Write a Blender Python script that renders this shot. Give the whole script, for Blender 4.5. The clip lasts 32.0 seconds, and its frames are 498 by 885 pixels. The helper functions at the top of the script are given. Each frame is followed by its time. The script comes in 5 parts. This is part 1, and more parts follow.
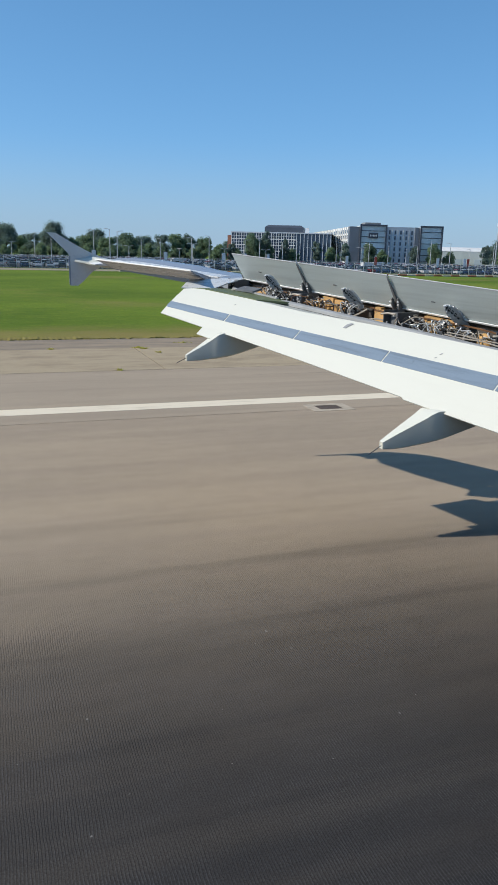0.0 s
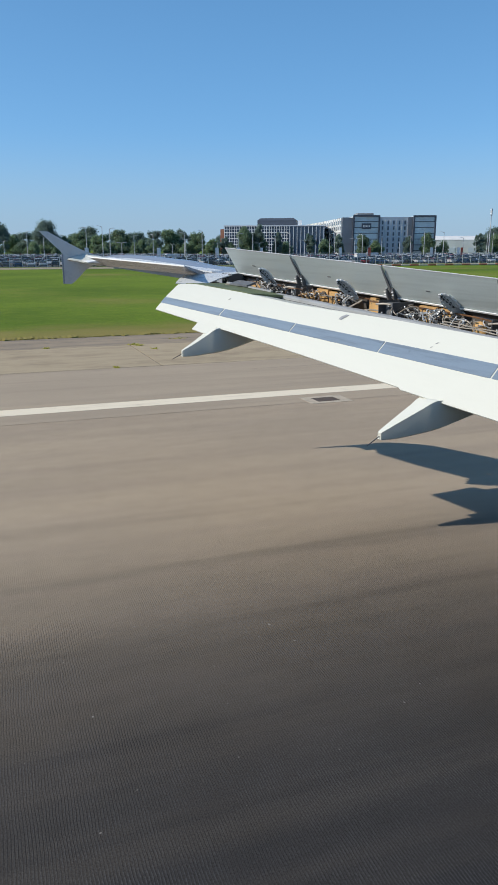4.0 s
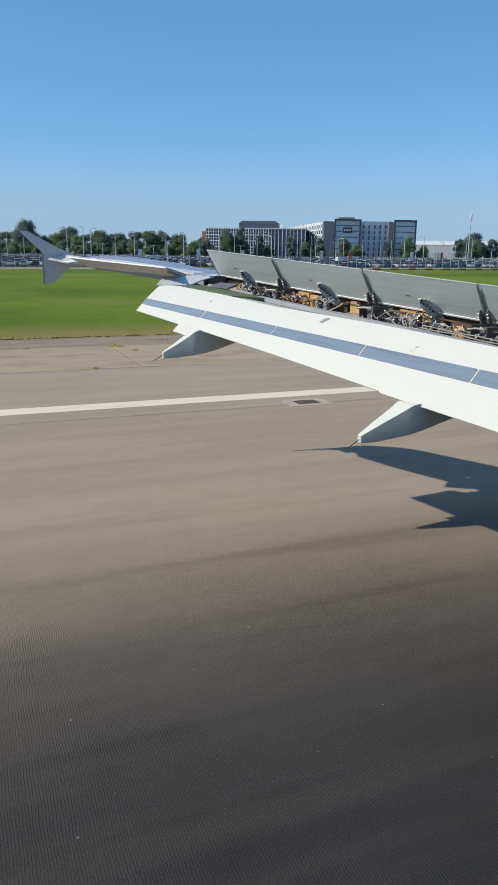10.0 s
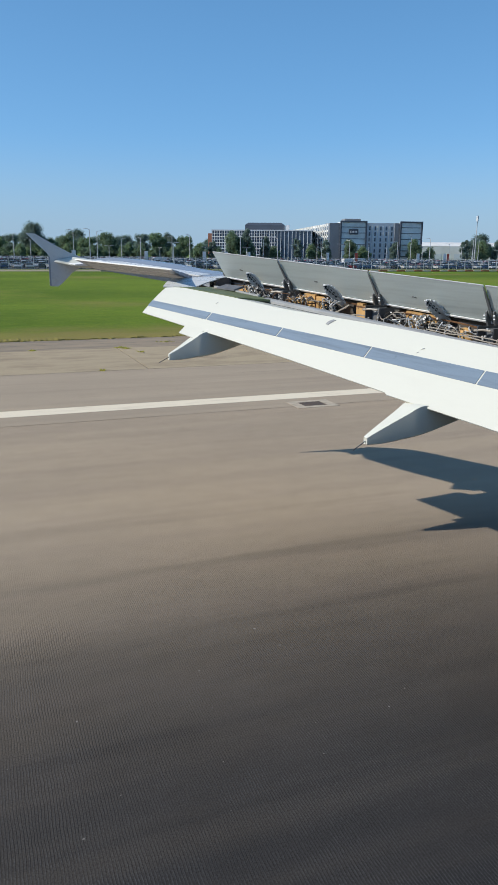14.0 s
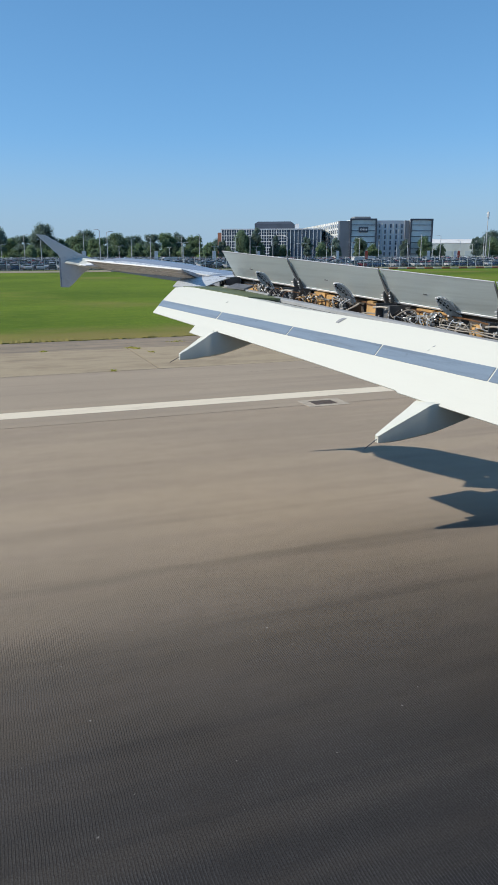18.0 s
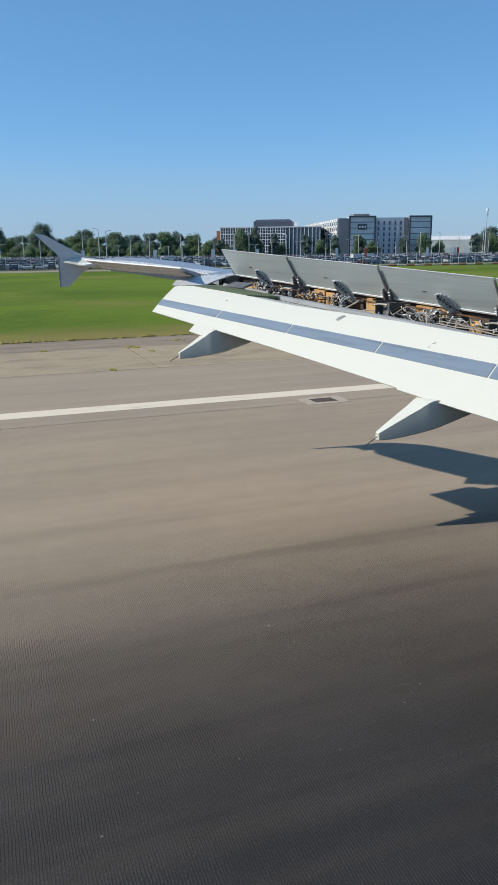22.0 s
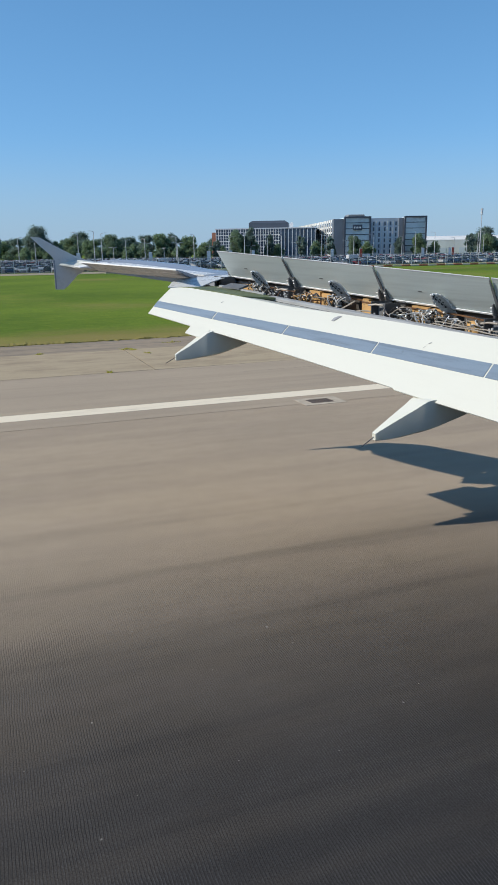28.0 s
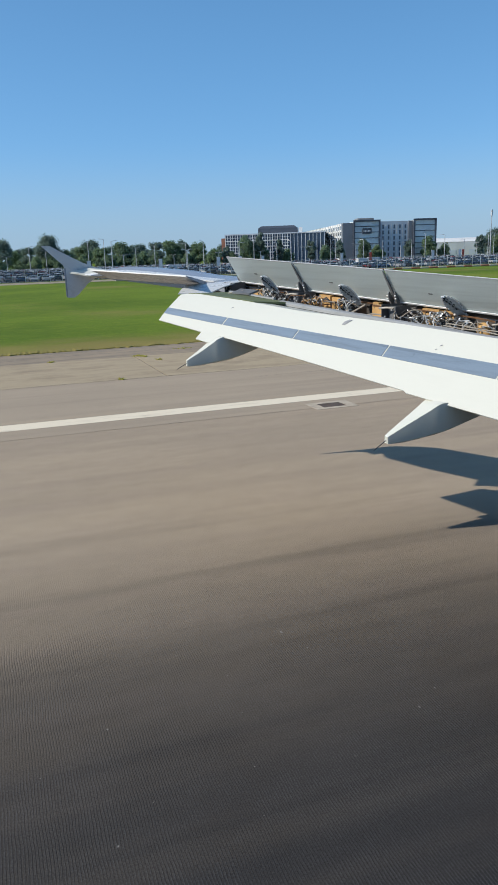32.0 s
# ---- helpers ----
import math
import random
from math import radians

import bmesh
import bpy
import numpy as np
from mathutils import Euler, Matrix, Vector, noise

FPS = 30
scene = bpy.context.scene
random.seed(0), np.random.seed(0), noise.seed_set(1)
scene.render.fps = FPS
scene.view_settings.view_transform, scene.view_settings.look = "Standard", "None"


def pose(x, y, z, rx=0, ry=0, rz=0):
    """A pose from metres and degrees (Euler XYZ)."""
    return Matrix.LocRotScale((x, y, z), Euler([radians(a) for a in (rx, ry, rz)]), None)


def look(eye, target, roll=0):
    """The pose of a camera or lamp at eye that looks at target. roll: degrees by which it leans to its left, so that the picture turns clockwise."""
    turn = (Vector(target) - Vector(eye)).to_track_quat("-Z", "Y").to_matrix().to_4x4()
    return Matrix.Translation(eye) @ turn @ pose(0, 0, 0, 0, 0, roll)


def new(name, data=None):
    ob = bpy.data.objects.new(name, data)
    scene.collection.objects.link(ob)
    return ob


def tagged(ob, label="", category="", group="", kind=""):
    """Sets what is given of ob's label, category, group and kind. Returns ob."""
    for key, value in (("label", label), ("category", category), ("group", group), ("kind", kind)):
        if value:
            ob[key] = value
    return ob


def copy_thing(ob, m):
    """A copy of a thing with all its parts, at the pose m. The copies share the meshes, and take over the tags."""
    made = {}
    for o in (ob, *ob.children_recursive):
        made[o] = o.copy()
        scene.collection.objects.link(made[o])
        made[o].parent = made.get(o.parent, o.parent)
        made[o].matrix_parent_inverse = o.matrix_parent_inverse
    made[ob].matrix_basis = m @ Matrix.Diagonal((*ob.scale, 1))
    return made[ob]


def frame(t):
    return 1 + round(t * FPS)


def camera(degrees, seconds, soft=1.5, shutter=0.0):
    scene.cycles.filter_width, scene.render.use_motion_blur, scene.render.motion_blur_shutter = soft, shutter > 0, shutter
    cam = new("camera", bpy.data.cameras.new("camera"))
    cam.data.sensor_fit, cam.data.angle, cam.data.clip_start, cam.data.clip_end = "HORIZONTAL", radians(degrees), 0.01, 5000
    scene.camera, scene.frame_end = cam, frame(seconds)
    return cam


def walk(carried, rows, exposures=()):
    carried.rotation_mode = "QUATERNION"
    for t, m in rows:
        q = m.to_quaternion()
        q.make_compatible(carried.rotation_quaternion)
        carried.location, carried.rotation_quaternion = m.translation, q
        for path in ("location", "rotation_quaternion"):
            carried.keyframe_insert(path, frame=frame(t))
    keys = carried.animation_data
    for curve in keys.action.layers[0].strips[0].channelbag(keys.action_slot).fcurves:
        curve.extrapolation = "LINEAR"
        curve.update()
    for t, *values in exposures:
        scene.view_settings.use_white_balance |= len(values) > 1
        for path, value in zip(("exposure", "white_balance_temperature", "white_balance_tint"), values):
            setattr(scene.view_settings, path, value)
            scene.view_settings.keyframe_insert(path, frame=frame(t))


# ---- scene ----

# ---------------------------------------------------------------- camera
# seconds, yaw, pitch, roll of a camera held at a cabin window beside the wing
PATH = [
    (0, -19.629, -14.572, 1.370), (0.5, -20.521, -14.208, 1.367), (1, -21.519, -14.000, 1.558), (1.5, -22.146, -14.727, 0.844),
    (2, -22.061, -15.223, 0.244), (2.5, -21.198, -15.400, 0.009), (4.5, -19.712, -14.885, -0.093), (5, -20.284, -14.746, 0.060),
    (5.5, -20.557, -15.001, 0.072), (6, -20.461, -14.743, 0.161), (6.5, -20.268, -14.583, 0.629), (7, -20.129, -14.037, 0.449),
    (7.5, -20.321, -13.752, 0.409), (8, -20.818, -13.853, 0.924), (8.5, -21.270, -14.311, 0.897), (9, -21.332, -14.305, 0.628),
    (9.5, -21.289, -14.745, 0.828), (10, -21.374, -14.843, 0.645), (10.5, -21.165, -14.650, 0.674), (11, -20.539, -14.563, 0.242),
    (11.5, -20.061, -14.319, 0.295), (12, -19.895, -14.235, 0.458), (12.5, -20.064, -14.146, 0.402), (13, -20.674, -14.223, 0.496),
    (13.5, -21.014, -14.596, 0.548), (15.5, -20.062, -14.845, 0.265), (16, -19.957, -14.854, 0.214), (16.5, -19.799, -14.689, 0.050),
    (17, -19.850, -14.799, -0.032), (17.5, -19.954, -14.850, 0.015), (18, -19.983, -14.786, -0.092), (18.5, -20.043, -14.715, -0.110),
    (19, -20.008, -14.751, -0.274), (19.5, -19.881, -14.819, -0.264), (20, -19.905, -14.782, -0.116), (20.5, -19.999, -14.763, -0.465),
    (21, -20.109, -14.799, -0.386), (21.5, -20.050, -15.085, -0.352), (22, -19.938, -14.921, -0.549), (22.5, -19.848, -15.035, -0.595),
    (23, -19.747, -14.857, -0.734), (23.5, -19.713, -14.858, -0.614), (24, -19.686, -14.828, -0.661), (24.5, -19.701, -14.698, -0.620),
    (25, -19.677, -14.626, -0.648), (25.5, -19.795, -14.618, -0.595), (27.5, -20.342, -14.778, -0.879), (28, -20.193, -14.825, -0.910),
    (28.5, -19.922, -14.661, -1.093), (29, -19.720, -14.652, -1.147), (29.5, -19.706, -14.651, -1.159), (30, -19.765, -14.595, -1.201),
    (30.5, -19.735, -14.591, -1.534), (31, -19.626, -14.632, -1.640), (31.5, -19.475, -14.517, -1.744), (32, -19.229, -14.405, -1.863),
]
EYE_HEIGHT = 4.3


def camera_pose(yaw, pitch, roll):
    return pose(0, 0, EYE_HEIGHT, 90 + pitch, 0, yaw) @ pose(0, 0, 0, 0, 0, roll)


cam = camera(38.0, 32.0, soft=1.6)
walk(cam, [(t, camera_pose(a, b, c)) for t, a, b, c in PATH], [(0, 0.05), (32, 0.05)])

# ---------------------------------------------------------------- world and sun
SUN_RAY = Vector((1.403, -0.262, -1.0))
world = bpy.data.worlds.new("sky")
world.use_nodes = True
scene.world = world
wn = world.node_tree.nodes
sky = wn.new("ShaderNodeTexSky")
sky.sky_type = "NISHITA"
sky.sun_disc = False
sky.sun_elevation = math.atan2(1.0, SUN_RAY.xy.length)
sky.sun_rotation = math.atan2(-SUN_RAY.x, -SUN_RAY.y)
sky.altitude = 1600
sky.air_density = 1.0
sky.dust_density = 1.5
sky.ozone_density = 3.5
# clear air: the blue deepens fast above the horizon
heading = wn.new("ShaderNodeTexCoord")
steeper = wn.new("ShaderNodeMapping")
steeper.inputs["Scale"].default_value = (1.0, 1.0, 1.2)
upward = wn.new("ShaderNodeVectorMath")
upward.operation = "NORMALIZE"
world.node_tree.links.new(heading.outputs["Generated"], steeper.inputs["Vector"])
world.node_tree.links.new(steeper.outputs[0], upward.inputs[0])
world.node_tree.links.new(upward.outputs[0], sky.inputs["Vector"])
clear_blue = wn.new("ShaderNodeMix")
clear_blue.data_type, clear_blue.blend_type = "RGBA", "MULTIPLY"
clear_blue.inputs[0].default_value = 1.0
clear_blue.inputs[7].default_value = (1.05, 1.05, 0.90, 1.0)
world.node_tree.links.new(sky.outputs[0], clear_blue.inputs[6])
even_sky = wn.new("ShaderNodeMix")
even_sky.data_type = "RGBA"
even_sky.inputs[0].default_value = 0.5
height = wn.new("ShaderNodeSeparateXYZ")
overhead = wn.new("ShaderNodeMapRange")
overhead.interpolation_type = "SMOOTHSTEP"
overhead.inputs["From Min"].default_value, overhead.inputs["From Max"].default_value = 0.12, 0.62
zenith = wn.new("ShaderNodeMix")
zenith.data_type = "RGBA"
zenith.inputs[6].default_value = (0.74, 2.84, 6.2, 1.0)
zenith.inputs[7].default_value = (0.36, 1.4, 3.5, 1.0)
world.node_tree.links.new(heading.outputs["Generated"], height.inputs[0])
world.node_tree.links.new(height.outputs[2], overhead.inputs["Value"])
world.node_tree.links.new(overhead.outputs[0], zenith.inputs[0])
world.node_tree.links.new(zenith.outputs[2], even_sky.inputs[7])
world.node_tree.links.new(clear_blue.outputs[2], even_sky.inputs[6])
# pale haze low over the horizon
low_air = wn.new("ShaderNodeMapRange")
low_air.interpolation_type = "SMOOTHSTEP"
for key, v in (("From Min", 0.0), ("From Max", 0.15), ("To Min", 0.75), ("To Max", 0.0)):
    low_air.inputs[key].default_value = v
haze = wn.new("ShaderNodeMix")
haze.data_type = "RGBA"
haze.inputs[7].default_value = (2.25, 3.2, 4.25, 1.0)
world.node_tree.links.new(height.outputs[2], low_air.inputs["Value"])
world.node_tree.links.new(low_air.outputs[0], haze.inputs[0])
world.node_tree.links.new(even_sky.outputs[2], haze.inputs[6])
world.node_tree.links.new(haze.outputs[2], wn["Background"].inputs[0])
wn["Background"].inputs[1].default_value = 0.141
sun_data = bpy.data.lights.new("sun", "SUN")
sun_data.energy = 4.4
sun_data.angle = radians(0.53)
sun_data.color = (1.0, 0.955, 0.885)
sun = new("sun", sun_data)
sun.matrix_world = look((-60, 10, 45), Vector((-60, 10, 45)) + SUN_RAY)

# ---------------------------------------------------------------- materials
class Nodes:
    """A small helper to wire one material."""

    def __init__(self, name):
        self.mat = bpy.data.materials.new(name)
        self.mat.use_nodes = True
        self.tree = self.mat.node_tree
        self.bsdf = self.tree.nodes["Principled BSDF"]

    def add(self, kind, **values):
        node = self.tree.nodes.new(kind)
        for key, value in values.items():
            node.inputs[key.replace("_", " ")].default_value = value
        return node

    def link(self, out, into):
        self.tree.links.new(out, into)

    def position(self, scale):
        geo = self.add("ShaderNodeNewGeometry")
        m = self.add("ShaderNodeMapping")
        m.inputs["Scale"].default_value = scale
        self.link(geo.outputs["Position"], m.inputs["Vector"])
        return m.outputs[0]

    def local(self, scale):
        geo = self.add("ShaderNodeTexCoord")
        m = self.add("ShaderNodeMapping")
        m.inputs["Scale"].default_value = scale
        self.link(geo.outputs["Object"], m.inputs["Vector"])
        return m.outputs[0]

    def noise(self, vec, scale=1.0, detail=5.0, rough=0.6):
        n = self.add("ShaderNodeTexNoise", Scale=scale, Detail=detail, Roughness=rough)
        self.link(vec, n.inputs["Vector"])
        return n.outputs["Fac"]

    def span(self, value, a, b, lo=0.0, hi=1.0):
        n = self.add("ShaderNodeMapRange")
        n.interpolation_type = "SMOOTHSTEP"
        n.inputs["From Min"].default_value, n.inputs["From Max"].default_value = a, b
        n.inputs["To Min"].default_value, n.inputs["To Max"].default_value = lo, hi
        self.link(value, n.inputs["Value"])
        return n.outputs[0]

    def math(self, op, a, b):
        n = self.add("ShaderNodeMath")
        n.operation = op
        for i, v in enumerate((a, b)):
            if isinstance(v, (int, float)):
                n.inputs[i].default_value = v
            else:
                self.link(v, n.inputs[i])
        return n.outputs[0]

    def mix(self, fac, a, b, blend="MIX"):
        n = self.add("ShaderNodeMix")
        n.data_type, n.blend_type = "RGBA", blend
        for sock, v in ((n.inputs[0], fac), (n.inputs[6], a), (n.inputs[7], b)):
            if isinstance(v, tuple):
                sock.default_value = (*v, 1.0)
            elif isinstance(v, (int, float)):
                sock.default_value = v
            else:
                self.link(v, sock)
        return n.outputs[2]

    def bump(self, height, strength=0.3, distance=0.02):
        b = self.add("ShaderNodeBump", Strength=strength, Distance=distance)
        self.link(height, b.inputs["Height"])
        self.link(b.outputs[0], self.bsdf.inputs["Normal"])

    def done(self, color, rough=0.6, metal=0.0, spec=0.5):
        for key, v in (("Base Color", color), ("Roughness", rough), ("Metallic", metal)):
            sock = self.bsdf.inputs[key]
            if isinstance(v, tuple):
                sock.default_value = (*v, 1.0)
            elif isinstance(v, (int, float)):
                sock.default_value = v
            else:
                self.link(v, sock)
        self.bsdf.inputs["Specular IOR Level"].default_value = spec
        return self.mat


def worn(name, color, dark=0.75, rough=0.5, metal=0.0, scale=1.0, fine=18.0, bump=0.05, spec=0.5, stretch=(1, 1, 1)):
    """A surface with broad stains and fine grain."""
    n = Nodes(name)
    vec = n.local(tuple(scale * s for s in stretch))
    broad, grain = n.noise(vec, 1.0, 4), n.noise(vec, fine, 3)
    shade = tuple(c * dark for c in color)
    col = n.mix(n.span(broad, 0.35, 0.7), color, shade)
    col = n.mix(n.span(grain, 0.3, 0.75, 0.0, 0.25), col, shade)
    n.bump(grain, bump, 0.01)
    return n.done(col, n.span(grain, 0.2, 0.8, max(rough - 0.08, 0.02), min(rough + 0.1, 1)), metal, spec)


def swept(name, color, dark, rough, metal, turn, along, across, spots=0.0, spec=0.5):
    """Paint with rub marks that run along a swept panel; turn: degrees from the y axis."""
    n = Nodes(name)
    geo = n.add("ShaderNodeNewGeometry")
    spin, size = n.add("ShaderNodeMapping"), n.add("ShaderNodeMapping")
    spin.inputs["Rotation"].default_value = (0, 0, radians(turn))
    size.inputs["Scale"].default_value = (across, along, across)
    n.link(geo.outputs["Position"], spin.inputs["Vector"])
    n.link(spin.outputs[0], size.inputs["Vector"])
    rub, broad = n.noise(size.outputs[0], 1.0, 6, 0.65), n.noise(size.outputs[0], 0.3, 3)
    grain = n.noise(n.position((40, 40, 40)), 1.0, 2)
    shade = tuple(c * dark for c in color)
    col = n.mix(n.span(rub, 0.42, 0.68, 0.0, 0.85), color, shade)
    col = n.mix(n.span(broad, 0.35, 0.7, 0.0, 0.5), col, tuple(c * (1 + (1 - dark) * 0.5) for c in color))
    if spots:
        col = n.mix(n.span(n.noise(n.position((9, 9, 9)), 1.0, 3), 0.66, 0.74, 0.0, spots), col, tuple(c * 0.45 for c in color))
    col = n.mix(n.span(grain, 0.35, 0.75, 0.0, 0.12), col, shade)
    return n.done(col, n.span(rub, 0.3, 0.7, max(rough - 0.06, 0.05), min(rough + 0.1, 1)), metal, spec)


def tinted(name, colors, rough=0.35, metal=0.0, fine=30.0, islands=False):
    """One paint that takes a different colour on each object, or on each loose piece."""
    n = Nodes(name)
    info = n.add("ShaderNodeNewGeometry" if islands else "ShaderNodeObjectInfo")
    ramp = n.add("ShaderNodeValToRGB")
    ramp.color_ramp.interpolation = "CONSTANT"
    e = ramp.color_ramp.elements
    while len(e) < len(colors):
        e.new(0.5)
    for i, c in enumerate(colors):
        e[i].position = i / len(colors)
        e[i].color = (*c, 1)
    n.link(info.outputs["Random Per Island" if islands else "Random"], ramp.inputs[0])
    grain = n.noise(n.local((1, 1, 1)), fine, 3)
    col = n.mix(n.span(grain, 0.3, 0.8, 0.0, 0.2), ramp.outputs[0], (0.1, 0.09, 0.08))
    return n.done(col, rough, metal)


def runway_material():
    n = Nodes("grooved_runway_asphalt")
    geo = n.add("ShaderNodeNewGeometry")
    xyz = n.add("ShaderNodeSeparateXYZ")
    n.link(geo.outputs["Position"], xyz.inputs[0])
    x, y = xyz.outputs[0], xyz.outputs[1]
    broad = n.noise(n.position((0.10, 0.35, 1)), 1.0, 4)
    streak = n.noise(n.position((0.025, 1.2, 1)), 1.0, 5, 0.6)
    skid = n.noise(n.position((0.05, 1.9, 1)), 1.0, 3, 0.5)
    grit = n.noise(n.position((60, 60, 60)), 1.0, 2)
    patch = n.noise(n.position((0.5, 1.2, 1)), 1.0, 5)
    col = n.mix(n.span(broad, 0.3, 0.7), (0.44, 0.347, 0.239), (0.376, 0.298, 0.209))
    col = n.mix(n.span(streak, 0.42, 0.75, 0.0, 0.4), col, (0.27, 0.21, 0.16))
    col = n.mix(n.span(patch, 0.45, 0.75, 0.0, 0.25), col, (0.462, 0.36, 0.262))
    # tyre rubber: thin at the sides of the runway, thick towards its middle
    wander = n.math("ADD", y, n.math("MULTIPLY", n.math("SUBTRACT", streak, 0.5), 1.8))
    wander = n.math("ADD", wander, n.math("MULTIPLY", n.math("SUBTRACT", skid, 0.5), 0.9))
    ramp = n.add("ShaderNodeValToRGB")
    cover = ramp.color_ramp.elements
    for place, amount in ((0.3, 0.961), (0.44, 0.908), (0.51, 0.87), (0.6, 0.783), (0.68, 0.635), (0.745, 0.425)):
        cover.new(place).color = (amount, amount, amount, 1)
    cover[0].position, cover[0].color = 0.1, (0.965, 0.965, 0.965, 1)
    cover[-1].position, cover[-1].color = 0.98, (0, 0, 0, 1)
    n.link(n.math("MULTIPLY", n.math("ADD", wander, 0.8), 1 / 12.0), ramp.inputs[0])
    lanes = n.span(skid, 0.34, 0.62, 0.965, 1.02)
    rub = n.math("MINIMUM", n.math("MULTIPLY", ramp.outputs[0], lanes), 0.98)
    col = n.mix(rub, col, (0.0095, 0.0120, 0.0165))
    mark = n.span(n.noise(n.position((0.04, 0.85, 1)), 1.0, 4, 0.6), 0.53, 0.70)
    col = n.mix(n.math("MULTIPLY", mark, n.span(y, 14.0, 8.0, 0.0, 0.34)), col, (0.014, 0.013, 0.0135))
    # saw-cut grooves across the runway
    waver = n.math("MULTIPLY", n.noise(n.position((2.2, 1.2, 1)), 1.0, 4, 0.6), 17.0)
    wave = n.math("SINE", n.math("ADD", n.math("MULTIPLY", x, 2 * math.pi / 0.0255), waver), 0.0)
    groove = n.math("MULTIPLY", n.span(wave, 0.1, 0.95), n.span(y, 10.8, 7.0))
    tone = n.span(n.noise(n.position((0.35, 0.5, 1)), 1.0, 4), 0.38, 0.66, 0.08, 0.4)
    col = n.mix(n.math("MULTIPLY", groove, tone), col, (0.03, 0.028, 0.026))
    ridge = n.math("MULTIPLY", n.span(wave, -0.1, -0.95), n.span(y, 9.6, 7.0))
    glint = n.span(n.noise(n.position((0.5, 0.7, 1)), 1.0, 5, 0.7), 0.35, 0.65, 0.04, 0.4)
    speck = n.span(n.noise(n.position((45, 22, 30)), 1.0, 2), 0.3, 0.62, 0.35, 1.0)
    col = n.mix(n.math("MULTIPLY", ridge, n.math("MULTIPLY", glint, speck)), col, (0.118, 0.118, 0.122))
    col = n.mix(n.span(grit, 0.35, 0.75, 0.0, 0.55), col, (0.42, 0.4, 0.4), "MULTIPLY")
    mottle = n.noise(n.position((2.2, 4.5, 1)), 1.0, 5, 0.7)
    col = n.mix(n.span(mottle, 0.4, 0.7, 0.0, 0.1), col, (0.2, 0.18, 0.16), "MULTIPLY")
    chips = n.span(n.noise(n.position((14, 14, 14)), 1.0, 1), 0.785, 0.80)
    col = n.mix(n.math("MULTIPLY", chips, 0.35), col, (0.45, 0.42, 0.38))
    n.bump(n.math("ADD", n.math("MULTIPLY", n.math("MULTIPLY", groove, tone), -1.6), grit), 0.5, 0.006)
    return n.done(col, n.span(grit, 0.3, 0.7, 0.75, 0.95), 0.0, 0.25)


def shoulder_material():
    n = Nodes("weathered_shoulder_asphalt")
    broad = n.noise(n.position((0.5, 1.3, 1)), 1.0, 6, 0.7)
    streak = n.noise(n.position((0.1, 2.6, 1)), 1.0, 5)
    grit = n.noise(n.position((30, 30, 30)), 1.0, 3)
    col = n.mix(n.span(broad, 0.3, 0.7), (0.37, 0.285, 0.192), (0.285, 0.226, 0.16))
    col = n.mix(n.span(streak, 0.45, 0.62, 0.0, 0.6), col, (0.16, 0.132, 0.095))
    col = n.mix(n.span(grit, 0.35, 0.75, 0.0, 0.3), col, (0.12, 0.105, 0.09))
    n.bump(grit, 0.4, 0.006)
    return n.done(col, 0.9, 0.0, 0.25)


def margin_material():
    n = Nodes("older_margin_asphalt")
    broad = n.noise(n.position((0.10, 0.4, 1)), 1.0, 5, 0.65)
    streak = n.noise(n.position((0.05, 2.0, 1)), 1.0, 5)
    stain = n.noise(n.position((0.7, 1.2, 1)), 1.0, 5, 0.7)
    grit = n.noise(n.position((45, 45, 45)), 1.0, 3)
    col = n.mix(n.span(broad, 0.3, 0.7), (0.425, 0.338, 0.237), (0.365, 0.292, 0.208))
    col = n.mix(n.span(streak, 0.45, 0.7, 0.0, 0.35), col, (0.29, 0.228, 0.168))
    col = n.mix(n.span(stain, 0.55, 0.75, 0.0, 0.3), col, (0.24, 0.19, 0.14))
    col = n.mix(n.span(grit, 0.35, 0.75, 0.0, 0.35), col, (0.17, 0.14, 0.11))
    n.bump(grit, 0.4, 0.006)
    return n.done(col, 0.9, 0.0, 0.25)


def grass_material(name, k=1.0):
    n = Nodes(name)
    broad = n.noise(n.position((0.03, 0.035, 1)), 1.0, 5)
    tuft = n.noise(n.position((0.5, 0.8, 1)), 1.0, 6, 0.7)
    blade = n.noise(n.position((6, 6, 6)), 1.0, 3)
    col = n.mix(n.span(broad, 0.35, 0.65), (0.155 * k, 0.225 * k, 0.02), (0.082 * k, 0.14 * k, 0.011))
    col = n.mix(n.span(tuft, 0.4, 0.75, 0.0, 0.6), col, (0.195 * k, 0.235 * k, 0.028))
    col = n.mix(n.span(blade, 0.35, 0.7, 0.0, 0.5), col, (0.06, 0.095, 0.01))
    geo = n.add("ShaderNodeNewGeometry")
    xyz = n.add("ShaderNodeSeparateXYZ")
    n.link(geo.outputs["Position"], xyz.inputs[0])
    edge = n.math("ADD", xyz.outputs[1], n.math("MULTIPLY", n.math("SUBTRACT", n.noise(n.position((0.25, 0.4, 1)), 1.0, 4), 0.5), 9.0))
    dry = n.span(edge, 46.0, 38.0, 0.0, 0.7)
    far = n.span(n.noise(n.position((0.016, 0.022, 1)), 1.0, 5), 0.54, 0.7, 0.0, 0.6)
    col = n.mix(n.math("MAXIMUM", dry, far), col, (0.28, 0.205, 0.075))
    n.bump(tuft, 0.6, 0.1)
    return n.done(col, 0.95, 0.0, 0.1)


